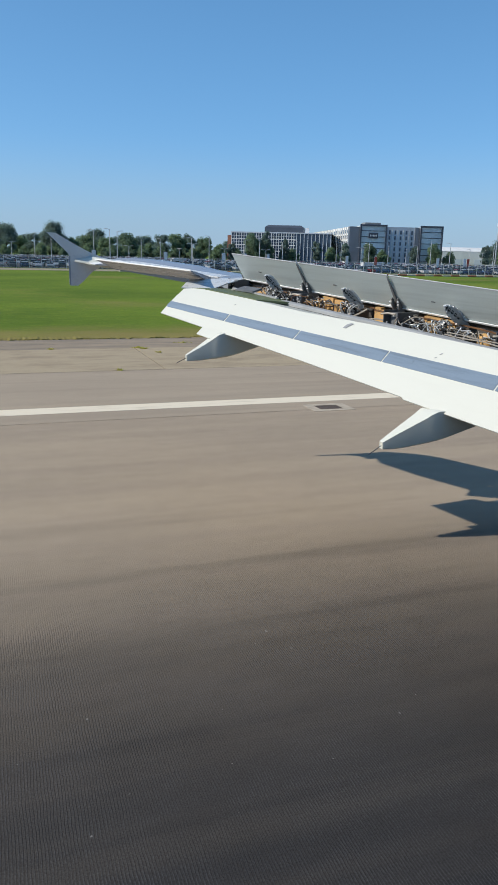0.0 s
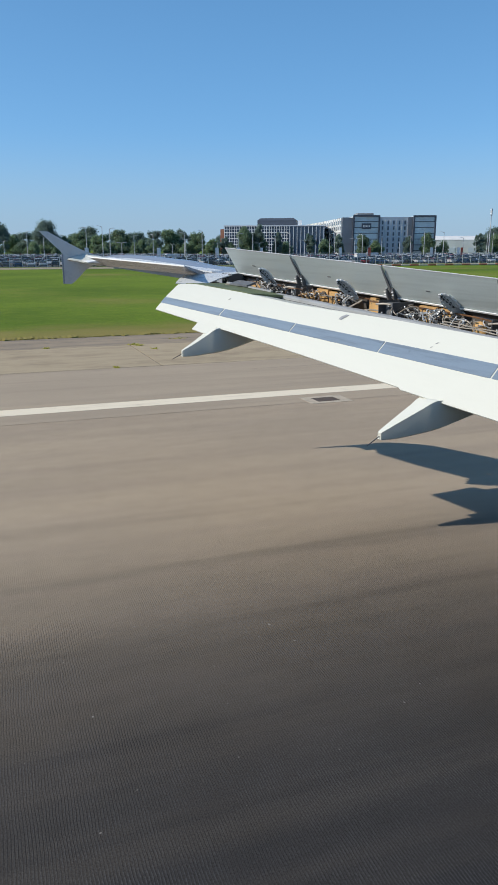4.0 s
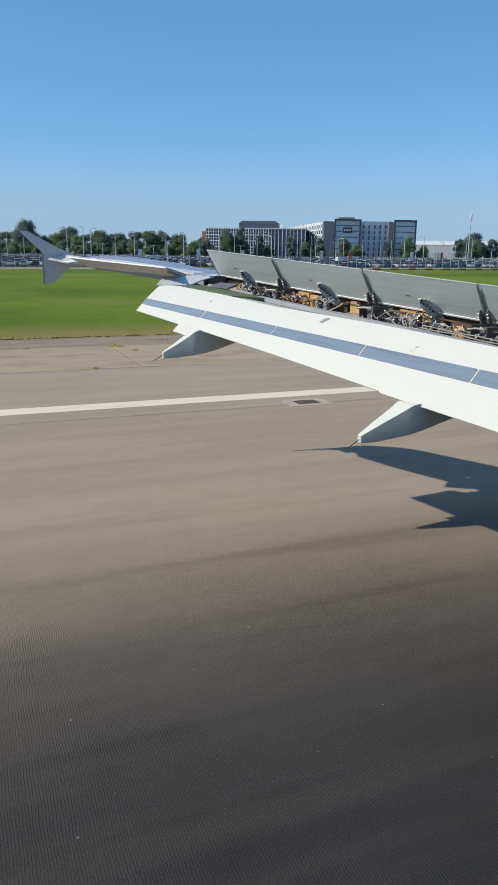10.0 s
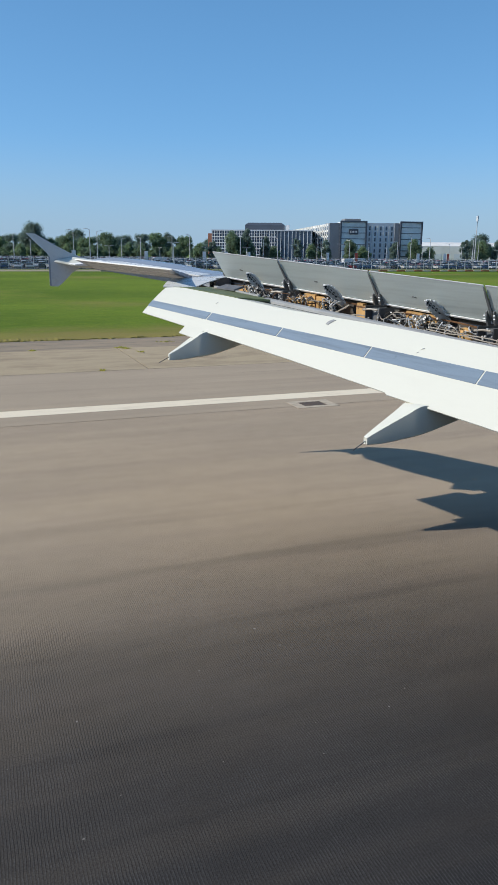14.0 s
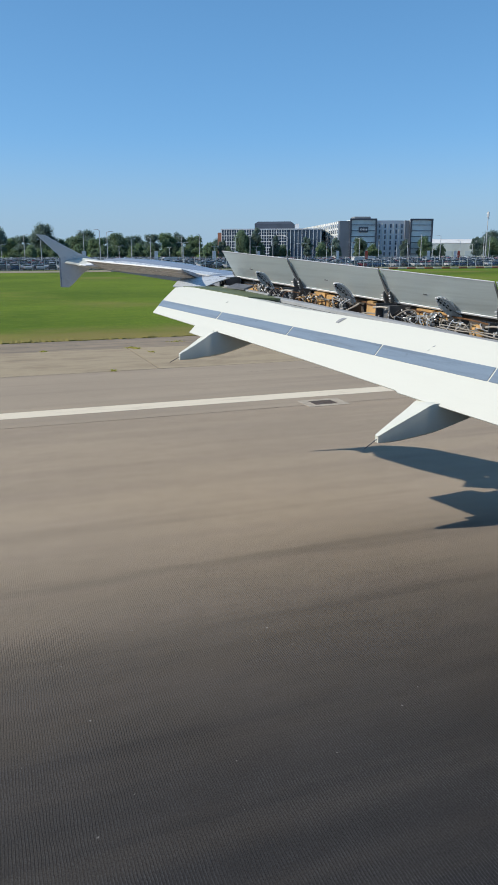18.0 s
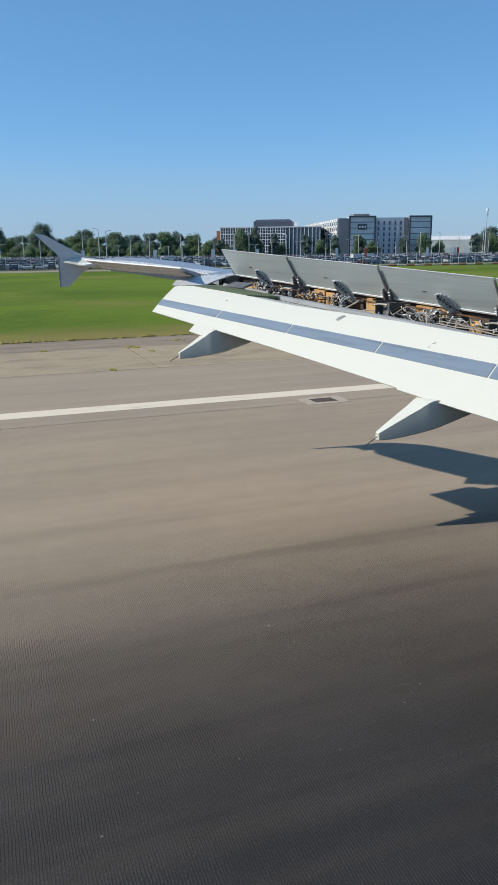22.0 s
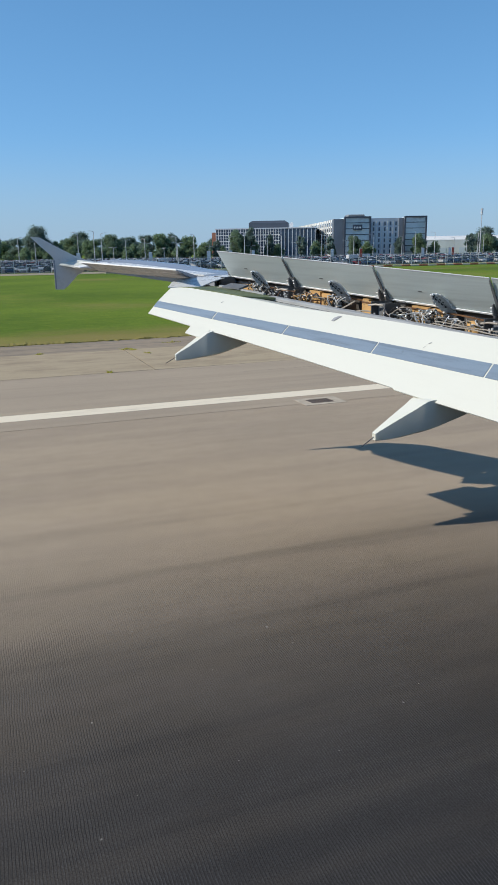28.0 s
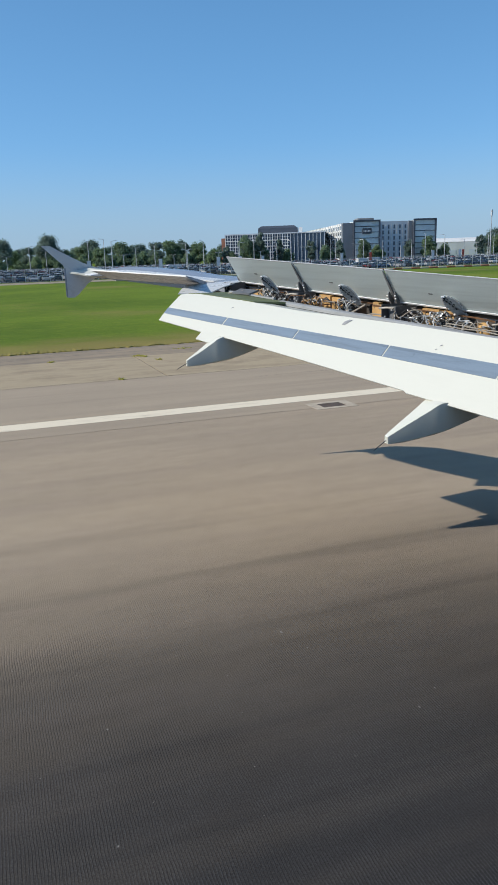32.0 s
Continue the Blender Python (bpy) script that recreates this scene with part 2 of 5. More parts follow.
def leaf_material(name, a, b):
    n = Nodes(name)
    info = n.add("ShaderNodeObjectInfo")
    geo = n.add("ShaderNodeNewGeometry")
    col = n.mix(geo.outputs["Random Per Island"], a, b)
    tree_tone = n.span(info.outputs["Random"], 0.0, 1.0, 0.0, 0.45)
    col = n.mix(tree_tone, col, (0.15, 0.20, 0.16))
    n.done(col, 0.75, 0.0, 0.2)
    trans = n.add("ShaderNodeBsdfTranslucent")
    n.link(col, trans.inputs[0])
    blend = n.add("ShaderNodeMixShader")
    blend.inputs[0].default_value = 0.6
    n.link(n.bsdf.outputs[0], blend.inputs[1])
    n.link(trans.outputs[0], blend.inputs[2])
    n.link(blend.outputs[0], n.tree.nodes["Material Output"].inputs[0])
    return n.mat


M_RUNWAY = runway_material()
M_SHOULDER = shoulder_material()
M_MARGIN = margin_material()
M_JOINT = worn("dusty_joint", (0.31, 0.245, 0.175), 0.7, 0.9, scale=2)
M_GRASS = grass_material("mown_grass")
M_BLADES = leaf_material("grass_blades", (0.26, 0.26, 0.04), (0.40, 0.32, 0.12))

M_WEED = leaf_material("yellow_green_weeds", (0.46, 0.44, 0.06), (0.62, 0.55, 0.14))


def line_paint_material():
    n = Nodes("worn_white_line_paint")
    wear = n.noise(n.position((0.6, 2.5, 1)), 1.0, 6, 0.7)
    grit = n.noise(n.position((25, 25, 25)), 1.0, 3)
    col = n.mix(n.span(wear, 0.5, 0.75, 0.0, 0.55), (0.78, 0.675, 0.50), (0.42, 0.34, 0.24))
    col = n.mix(n.span(grit, 0.4, 0.75, 0.0, 0.15), col, (0.35, 0.3, 0.24))
    n.bump(grit, 0.2, 0.004)
    return n.done(col, 0.8, 0.0, 0.3)


M_LINE = line_paint_material()
M_YELLOW = worn("worn_yellow_paint", (0.62, 0.40, 0.05), 0.6, 0.8, scale=2)
M_CONC = worn("pale_concrete", (0.56, 0.48, 0.37), 0.7, 0.9, scale=3, bump=0.2)
M_SURROUND = worn("weathered_drain_concrete", (0.50, 0.415, 0.305), 0.72, 0.9, scale=4, bump=0.2)
M_CONC_DARK = worn("stained_concrete", (0.33, 0.265, 0.185), 0.65, 0.9, scale=0.6, bump=0.3)
M_TAR = worn("black_tar", (0.035, 0.032, 0.03), 0.7, 0.7, scale=4)
M_PATCH = worn("newer_asphalt_patch", (0.075, 0.07, 0.067), 0.75, 0.85, scale=1.5, fine=40, bump=0.3)
M_IRON = worn("cast_iron", (0.11, 0.075, 0.05), 0.6, 0.8, 0.0, 6)


def slab_material():
    n = Nodes("beige_concrete_slab")
    info = n.add("ShaderNodeObjectInfo")
    mottle = n.noise(n.position((0.3, 0.7, 1)), 1.0, 7, 0.75)
    streak = n.noise(n.position((0.14, 1.5, 1)), 1.0, 6, 0.75)
    spots = n.noise(n.position((4, 6, 4)), 1.0, 3)
    grit = n.noise(n.position((30, 30, 30)), 1.0, 2)
    col = n.mix(info.outputs["Random"], (0.49, 0.385, 0.24), (0.41, 0.325, 0.21))
    col = n.mix(n.span(mottle, 0.46, 0.66, 0.0, 0.7), col, (0.27, 0.205, 0.135))
    col = n.mix(n.span(streak, 0.54, 0.72, 0.0, 0.4), col, (0.20, 0.155, 0.11))
    col = n.mix(n.span(spots, 0.62, 0.75, 0.0, 0.5), col, (0.5, 0.41, 0.28))
    col = n.mix(n.span(grit, 0.35, 0.75, 0.0, 0.3), col, (0.13, 0.11, 0.08))
    n.bump(n.math("ADD", grit, spots), 0.4, 0.008)
    return n.done(col, 0.92, 0.0, 0.25)


M_SLAB = slab_material()
M_CARPARK = worn("car_park_asphalt", (0.12, 0.115, 0.11), 0.75, 0.9, scale=0.05, bump=0.2)

M_WHITE = swept("white_aircraft_paint", (0.635, 0.63, 0.55), 0.94, 0.36, 0.0, -18.8, 0.5, 2.2, 0.05)
M_GREY = swept("grey_wing_paint", (0.27, 0.30, 0.345), 0.85, 0.24, 0.0, -27.0, 0.35, 3.0)
M_FENCE = worn("light_grey_fence_paint", (0.60, 0.61, 0.60), 0.92, 0.3, scale=1.2, fine=6, bump=0.0)
M_BAND = swept("blue_grey_metal_band", (0.225, 0.285, 0.345), 0.7, 0.36, 0.2, -18.8, 0.45, 12.0, 0.3)
M_SPOILER = swept("spoiler_grey_green_paint", (0.475, 0.525, 0.51), 0.74, 0.5, 0.0, -22.7, 0.22, 7.0, 0.06)
M_ALU = worn("bare_aluminium", (0.66, 0.66, 0.64), 0.8, 0.5, 0.7, 3)
M_STRUT = worn("worn_grey_strut_paint", (0.17, 0.176, 0.182), 0.7, 0.5, 0.1, 4)
M_STEEL = worn("dark_steel", (0.12, 0.125, 0.135), 0.7, 0.4, 0.7, 4)
M_GREEN_PRIMER = worn("green_primer", (0.15, 0.18, 0.08), 0.7, 0.6, scale=3)
M_PRIMER = worn("ochre_primer", (0.62, 0.36, 0.13), 0.62, 0.6, scale=3)
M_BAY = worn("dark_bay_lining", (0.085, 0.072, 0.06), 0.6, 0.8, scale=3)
M_WEB = worn("drilled_bracket_web", (0.52, 0.53, 0.52), 0.6, 0.5, 0.3, 14, 40)
M_CABLE = worn("pale_cable_sleeve", (0.40, 0.35, 0.285), 0.7, 0.5, scale=6)
M_RUST = worn("brown_pipe", (0.22, 0.11, 0.05), 0.6, 0.5, 0.3, 6)
M_RUBBER = worn("black_rubber", (0.025, 0.025, 0.026), 0.7, 0.8, scale=5)

M_POLE = worn("galvanised_pole", (0.55, 0.56, 0.56), 0.8, 0.45, 0.3, 1)
M_POST = worn("grey_fence_post", (0.52, 0.53, 0.53), 0.75, 0.6, 0.2, 1)
CAR_COLORS = [(0.72, 0.72, 0.71), (0.03, 0.03, 0.035), (0.42, 0.43, 0.45), (0.8, 0.8, 0.79), (0.06, 0.08, 0.14), (0.6, 0.61, 0.62), (0.75, 0.75, 0.74),
              (0.12, 0.12, 0.13), (0.35, 0.03, 0.03), (0.55, 0.56, 0.58), (0.02, 0.05, 0.12), (0.78, 0.78, 0.76), (0.3, 0.31, 0.32)]
M_CAR = tinted("car_paint", CAR_COLORS, 0.22, 0.2)
M_CAR_FAR = tinted("distant_car_paint", CAR_COLORS, 0.22, 0.2, islands=True)
M_GLASS = worn("dark_car_glass", (0.02, 0.025, 0.03), 0.8, 0.08, scale=1, bump=0.0)
M_VAN = worn("white_van_paint", (0.75, 0.75, 0.74), 0.9, 0.35, scale=0.5)
M_RED = worn("red_sign_paint", (0.65, 0.10, 0.05), 0.8, 0.5, scale=0.7)
M_SIGN = worn("white_sign_face", (0.8, 0.8, 0.78), 0.92, 0.5, scale=0.6)
M_ORANGE = worn("orange_red_panel", (0.45, 0.14, 0.08), 0.8, 0.6, scale=0.6)
M_BARK = worn("brown_bark", (0.12, 0.085, 0.06), 0.6, 0.95, scale=2, bump=0.4)


# leaf colours lifted and blued: distance haze is mixed into the base colour
M_LEAF = leaf_material("hazed_green_leaves", (0.20, 0.29, 0.16), (0.28, 0.37, 0.21))
M_LEAF_DARK = leaf_material("hazed_blue_green_leaves", (0.20, 0.28, 0.235), (0.26, 0.335, 0.28))


def mesh_veil_material():
    n = Nodes("chain_link_mesh")
    n.done((0.25, 0.26, 0.26), 0.6, 0.4)
    clear = n.add("ShaderNodeBsdfTransparent")
    blend = n.add("ShaderNodeMixShader")
    weave = n.noise(n.position((0.6, 1, 0.8)), 1.0, 2)
    n.link(n.span(weave, 0.3, 0.7, 0.62, 0.75), blend.inputs[0])
    n.link(n.bsdf.outputs[0], blend.inputs[1])
    n.link(clear.outputs[0], blend.inputs[2])
    n.link(blend.outputs[0], n.tree.nodes["Material Output"].inputs[0])
    return n.mat


M_MESH = mesh_veil_material()
M_WALL_WHITE = worn("white_cladding", (0.72, 0.72, 0.69), 0.88, 0.6, scale=0.12, fine=20)
M_WALL_GREY = worn("blue_grey_cladding", (0.60, 0.64, 0.68), 0.85, 0.5, scale=0.1, fine=20)
M_WALL_DARK = worn("slate_grey_cladding", (0.23, 0.245, 0.265), 0.8, 0.5, scale=0.1, fine=20)
M_FRAME = worn("dark_frame_panels", (0.075, 0.09, 0.115), 0.8, 0.45, scale=0.2, fine=20)
M_LOUVRE = worn("pale_louvre_glass", (0.78, 0.83, 0.82), 0.85, 0.25, scale=0.15, fine=10)
M_PANE = worn("blue_tinted_glazing", (0.05, 0.085, 0.14), 0.6, 0.08, 0.0, 0.12, 5, 0.0, 0.8)
M_PANE_BLUE = worn("blue_glass_wall", (0.03, 0.09, 0.24), 0.6, 0.1, 0.0, 0.1, 5, 0.0, 0.8)
M_BLUE_SOLID = worn("bright_blue_cladding", (0.03, 0.11, 0.42), 0.8, 0.4, scale=0.1, fine=20)
M_BRICK = worn("red_brick", (0.36, 0.16, 0.10), 0.75, 0.85, scale=0.3, fine=30, bump=0.2)
M_SILL = worn("dull_grey_sill", (0.36, 0.365, 0.36), 0.8, 0.45, 0.1, 2)
M_ROOF_PALE = worn("pale_sheet_roof", (0.75, 0.74, 0.70), 0.85, 0.6, scale=0.1, fine=20)
M_ROOF = worn("grey_sheet_roof", (0.20, 0.21, 0.22), 0.8, 0.6, scale=0.1, fine=20)
M_GREEN_ROOF = worn("green_canopy_paint", (0.02, 0.24, 0.12), 0.8, 0.5, scale=0.2, fine=20)
M_BEIGE = worn("beige_plaster", (0.52, 0.45, 0.35), 0.85, 0.8, scale=0.2, fine=20)

# ---------------------------------------------------------------- builders
rng = random.Random(7)


def link_mesh(name, bm, material, smooth=False):
    me = bpy.data.meshes.new(name)
    bmesh.ops.recalc_face_normals(bm, faces=bm.faces)
    bm.to_mesh(me)
    bm.free()
    for m in (material if isinstance(material, (list, tuple)) else [material]):
        me.materials.append(m)
    if smooth:
        for p in me.polygons:
            p.use_smooth = True
        me.set_sharp_from_angle(angle=radians(38))
    return new(name, me)


def part(name, bm, material, parent, label="", smooth=False):
    ob = link_mesh(name, bm, material, smooth)
    ob.parent = parent
    if label:
        ob["label"] = label
    return ob


def thing(name, m, label, category, group="", kind=""):
    ob = new(name)
    ob.matrix_world = m
    return tagged(ob, label, category, group, kind)


def box(bm, x0, x1, y0, y1, z0, z1, bevel=0.0):
    v = [bm.verts.new((x, y, z)) for z in (z0, z1) for x, y in ((x0, y0), (x1, y0), (x1, y1), (x0, y1))]
    faces = [bm.faces.new([v[i] for i in f]) for f in ((0, 3, 2, 1), (4, 5, 6, 7), (0, 1, 5, 4), (1, 2, 6, 5), (2, 3, 7, 6), (3, 0, 4, 7))]
    if bevel:
        edges = {e for f in faces for e in f.edges}
        bmesh.ops.bevel(bm, geom=list(edges), offset=bevel, segments=1, affect="EDGES")
    return bm


def a_box(*a, **k):
    return box(bmesh.new(), *a, **k)


def loft(bm, rings, cap=True, closed=True):
    """Skins rings of points that follow each other."""
    rows = [[bm.verts.new(p) for p in r] for r in rings]
    n = len(rows[0])
    for a, b in zip(rows, rows[1:]):
        for i in range(n if closed else n - 1):
            j = (i + 1) % n
            bm.faces.new((a[i], a[j], b[j], b[i]))
    if cap and closed:
        bm.faces.new(rows[0][::-1])
        bm.faces.new(rows[-1])
    return bm


def tube(bm, pts, radius, sides=6, taper=1.0):
    pts = [Vector(p) for p in pts]
    rings = []
    for i, p in enumerate(pts):
        d = (pts[min(i + 1, len(pts) - 1)] - pts[max(i - 1, 0)]).normalized()
        u = d.orthogonal().normalized()
        w = d.cross(u)
        r = radius * (1 + (taper - 1) * i / max(len(pts) - 1, 1))
        rings.append([p + r * (math.cos(a) * u + math.sin(a) * w) for a in (2 * math.pi * k / sides for k in range(sides))])
    # keep neighbouring rings from twisting
    for i in range(1, len(rings)):
        best = min(range(sides), key=lambda s: sum((rings[i][(k + s) % sides] - rings[i - 1][k]).length for k in range(sides)))
        rings[i] = rings[i][best:] + rings[i][:best]
    return loft(bm, rings)


def bend(pts, n=6):
    """A smooth polyline through control points."""
    pts = [Vector(p) for p in pts]
    out = []
    for i in range(len(pts) - 1):
        p0, p1, p2, p3 = pts[max(i - 1, 0)], pts[i], pts[i + 1], pts[min(i + 2, len(pts) - 1)]
        for k in range(n):
            t = k / n
            out.append(0.5 * (2 * p1 + (p2 - p0) * t + (2 * p0 - 5 * p1 + 4 * p2 - p3) * t * t + (3 * p1 - p0 - 3 * p2 + p3) * t ** 3))
    return out + [pts[-1]]


def sheet(name, x0, x1, y0, y1, z, material, label, category, nx=1, ny=1):
    bm = bmesh.new()
    rows = [[(x0 + (x1 - x0) * i / nx, y0 + (y1 - y0) * j / ny, z) for i in range(nx + 1)] for j in range(ny + 1)]
    loft(bm, rows, cap=False, closed=False)
    ob = link_mesh(name, bm, material)
    for p in ob.data.polygons:
        if p.normal.z < 0:
            p.flip()
    return tagged(ob, label, category, kind="structure")


def slab(name, x0, x1, y0, y1, z0, z1, material, label, category):
    return tagged(link_mesh(name, a_box(x0, x1, y0, y1, z0, z1), material), label, category, kind="structure")


# ---------------------------------------------------------------- ground
LINE_Y, EDGE_Y, SEAM_Y, FENCE_Y = 20.2, 37.3, 26.8, 186.0
sheet("ground", -3500, 3500, -3000, 4500, -0.06, M_GRASS, "flat green airfield grass with dry yellowish patches", "ground")
slab("runway", -600, 700, -27, SEAM_Y, -0.5, 0.0, M_RUNWAY, "grey-brown grooved asphalt runway darkened by tyre rubber", "runway")
slab("runway_margin", -600, 700, 18.72, SEAM_Y - 0.03, -0.3, 0.003, M_MARGIN, "older grey-brown asphalt margin under the edge line", "runway")
crack_line = bmesh.new()
rings = []
for k in range(361):
    x = -30 + 0.3 * k
    y = 18.70 + 0.03 * noise.noise((x * 0.4, 3, 0)) + 0.015 * noise.noise((x * 2.3, 8, 0))
    rings.append([(x, y - 0.012, 0.0045), (x, y + 0.012 + 0.03 * noise.noise((x, 1, 1)), 0.0045)])
tagged(link_mesh("pavement_joint", loft(crack_line, rings, cap=False, closed=False), M_JOINT), "thin dusty joint where the runway surfaces meet", "joint", kind="structure")
slab("shoulder", -600, 700, 33.3, EDGE_Y, -0.5, -0.004, M_SHOULDER, "weathered grey asphalt runway shoulder beside the grass", "runway shoulder")
slab("edge_line", -600, 700, LINE_Y - 0.41, LINE_Y + 0.37, -0.1, 0.006, M_LINE, "worn white painted line along the runway edge", "line marking")
slab("slab_bed", -600, 700, SEAM_Y, 33.3, -0.5, -0.02, M_TAR, "dark bed between the concrete slabs", "joint")
slab("perimeter_road", -900, 900, 167.5, 183.5, -0.3, -0.045, M_CONC_DARK, "pale brown perimeter road before the fence", "road")
slab("car_park_ground", -900, 900, 188, 432, -0.3, -0.03, M_CARPARK, "dark grey asphalt of the car park", "car park")
verge = thing("slab_strip", pose(0, 0, 0), "weathered beige concrete slabs along the runway shoulder", "concrete strip", kind="structure")
slab_bm = bmesh.new()
box(slab_bm, -3.718, 3.718, -3.22, 3.22, -0.15, 0.0)
piece = part("slab", slab_bm, M_SLAB, verge)
piece.location = (-596, 30.05, 0)
for k in range(1, 172):
    q = piece.copy()
    scene.collection.objects.link(q)
    q.location = (-596 + 7.48 * k, 30.05, 0.003 * ((k * 7) % 5 - 2) / 2)

# grass fringe that hangs over the shoulder
bm = bmesh.new()
for i in range(2600):
    x = rng.uniform(-14, 48)
    y = EDGE_Y + rng.gauss(0, 1.0) * 0.12 - 0.1 + 0.2 * noise.noise((x * 0.7, 0, 0)) + 0.12 * noise.noise((x * 3.1, 4, 0))
    h, w, lean = rng.uniform(0.02, 0.08), rng.uniform(0.03, 0.07), rng.uniform(0, 2 * math.pi)
    a = rng.uniform(0, math.pi)
    p = Vector((x, y, -0.06))
    d = Vector((math.cos(a), math.sin(a), 0)) * w
    tip = p + Vector((math.cos(lean) * h * 0.7, math.sin(lean) * h * 0.7, h))
    bm.faces.new([bm.verts.new(q) for q in (p - d, p + d, tip)])
tagged(link_mesh("grass_fringe", bm, M_BLADES), "ragged green and straw grass along the shoulder edge", "grass", kind="stuff")
rings = []
for k in range(1401):
    x = -20 + 0.06 * k
    y = EDGE_Y - 0.12 - 0.55 * max(0, noise.noise((x * 0.35, 7, 0)) + 0.25) - 0.18 * abs(noise.noise((x * 1.9, 2, 0))) - 0.1 * noise.noise((x * 6.0, 5, 0))
    z = 0.035 + 0.05 * noise.noise((x * 1.3, 9, 0)) + 0.03 * noise.noise((x * 7, 9, 0))
    rings.append([(x, y, -0.03), (x, y + 0.03, z), (x, EDGE_Y + 0.45, z + 0.02), (x, EDGE_Y + 0.7, -0.08)])
tagged(link_mesh("turf_edge", loft(bmesh.new(), rings), M_GRASS), "ragged turf lip creeping over the shoulder asphalt", "grass", kind="structure")


# drain inlets beside the edge line
def drain(m):
    ob = thing("drain_inlet", m, "rectangular iron drain grate in a pale concrete surround", "drain", "drains along the runway edge")
    bm = bmesh.new()
    for x0, x1, y0, y1 in ((-0.66, -0.36, -0.48, 0.48), (0.36, 0.66, -0.48, 0.48), (-0.36, 0.36, -0.48, -0.27), (-0.36, 0.36, 0.27, 0.48)):
        box(bm, x0, x1, y0, y1, -0.1, 0.008)
    part("surround", bm, M_SURROUND, ob)
    # flat dark plate on the surface stands in for the shaded pit
    part("dark_pit_plate", a_box(-0.36, 0.36, -0.27, 0.27, -0.1, 0.004), M_PATCH, ob)
    for k in range(9):
        x = -0.32 + k * 0.08
        part("grate_bar", a_box(x - 0.028, x + 0.028, -0.27, 0.27, 0.0, 0.008), M_IRON, ob)
    return ob


first_drain = drain(pose(9.2, 18.9, 0))
for k in (-2, -1, 1, 2, 3):
    copy_thing(first_drain, pose(9.2 + 15.2 * k, 18.9, 0))

# cracks in the shoulder and along the seams
def crack(x, y, dx, dy, n, w):
    bm = bmesh.new()
    left, right = [], []
    for k in range(n + 1):
        t = k / n
        px = x + dx * t + 0.12 * noise.noise((x + 3.0 * t, y, 1)) * abs(dy)**0.3
        py = y + dy * t + 0.12 * noise.noise((x, y + 4.0 * t, 2))
        ww = w * (0.5 + 0.8 * abs(noise.noise((x * 3 + t * 9, y, 5))))
        ox, oy = (0, ww) if abs(dx) > abs(dy) else (ww, 0)
        left.append((px - ox, py - oy, 0.005))
        right.append((px + ox, py + oy, 0.005))
    loft(bm, [left, right], cap=False, closed=False)
    tagged(link_mesh("crack", bm, M_TAR), "dark irregular crack in the asphalt surface", "crack", kind="structure")


for c in ((-12, SEAM_Y + 0.02, 34, 0.02, 90, 0.014), (22, SEAM_Y, 40, 0.0, 90, 0.014), (-10, 35.2, 60, -0.4, 60, 0.015), (9, 24.9, 9, 0.1, 14, 0.012)):
    crack(*c)
bm = bmesh.new()
for i in range(170):
    x, y, spread = ((6.35, 33.3, 0.13), (6.5, 32.9, 0.06), (6.35, 33.3, 0.1), (8.8, 34.9, 0.22), (2.4, 33.35, 0.08), (6.9, 31.6, 0.05), (12.6, 33.3, 0.12), (4.4, 26.85, 0.07))[i % 8]
    x, y = x + rng.gauss(0, spread), y + rng.gauss(0, spread * 0.6)
    h, a = rng.uniform(0.02, 0.09), rng.uniform(0, 6.28)
    d = Vector((math.cos(a), math.sin(a), 0)) * 0.05
    bm.faces.new([bm.verts.new(q) for q in (Vector((x, y, -0.01)) - d, Vector((x, y, -0.01)) + d, Vector((x + rng.gauss(0, 0.1), y + rng.gauss(0, 0.1), h)))])
tagged(link_mesh("weed_tuft", bm, M_WEED), "small yellow-green weeds growing in the slab joint", "weeds", kind="stuff")

# ---------------------------------------------------------------- the airliner: port wing, forward is +x
airliner = thing("airliner", pose(0, 0, 0), "white and grey airliner wing with raised spoilers and lowered flaps", "aircraft")


def hinge(y):
    return Vector((4.2 + 0.418 * (12.09 - y), y, 3.82 - 0.0875 * (12.09 - y)))


def lip(y):
    return Vector((3.72 + 0.34 * (11.29 - y), y, 3.75 - 0.089 * (11.29 - y)))


def nose_x(y):
    if y < 12.8:
        return 4.55 + 0.6 * (12.8 - y)
    if y < 14.3:
        return 4.55 - 0.62 * (y - 12.8)
    return 3.62 - 0.62 * (y - 14.3) - 0.9 * (y - 14.3) ** 2


def tail_x(y):
    return 2.05 + 0.5 * (14.95 - y)


def chord_z(y):
    return 4.06 - 0.0875 * (14.9 - y)


# inner wing: from the spoiler hinge line to the leading edge
rings = []
for k in range(16):
    y = 0.2 + (12.25 - 0.2) * k / 15
    h, n = hinge(y), nose_x(y)
    c = n - h.x
    top = [(h.x + c * s, y, h.z + 0.02 + 0.05 * c * math.sin(math.pi * min(s * 1.0, 1)) * (1 - 0.5 * s)) for s in (0, 0.2, 0.4, 0.6, 0.8, 0.93)]
    low = [(h.x + c * s, y, h.z - 0.24 - 0.06 * c * math.sin(math.pi * s)) for s in (0.93, 0.8, 0.6, 0.4, 0.2, 0)]
    rings.append(top + [(n, y, h.z - 0.08)] + low)
wing = part("wing", loft(bmesh.new(), rings), M_GREY, airliner, "grey painted wing box", True)

def along(a, table):
    for (a0, v0), (a1, v1) in zip(table, table[1:]):
        if a <= a1:
            return v0 + (v1 - v0) * max((a - a0) / (a1 - a0), 0)
    return table[-1][1]


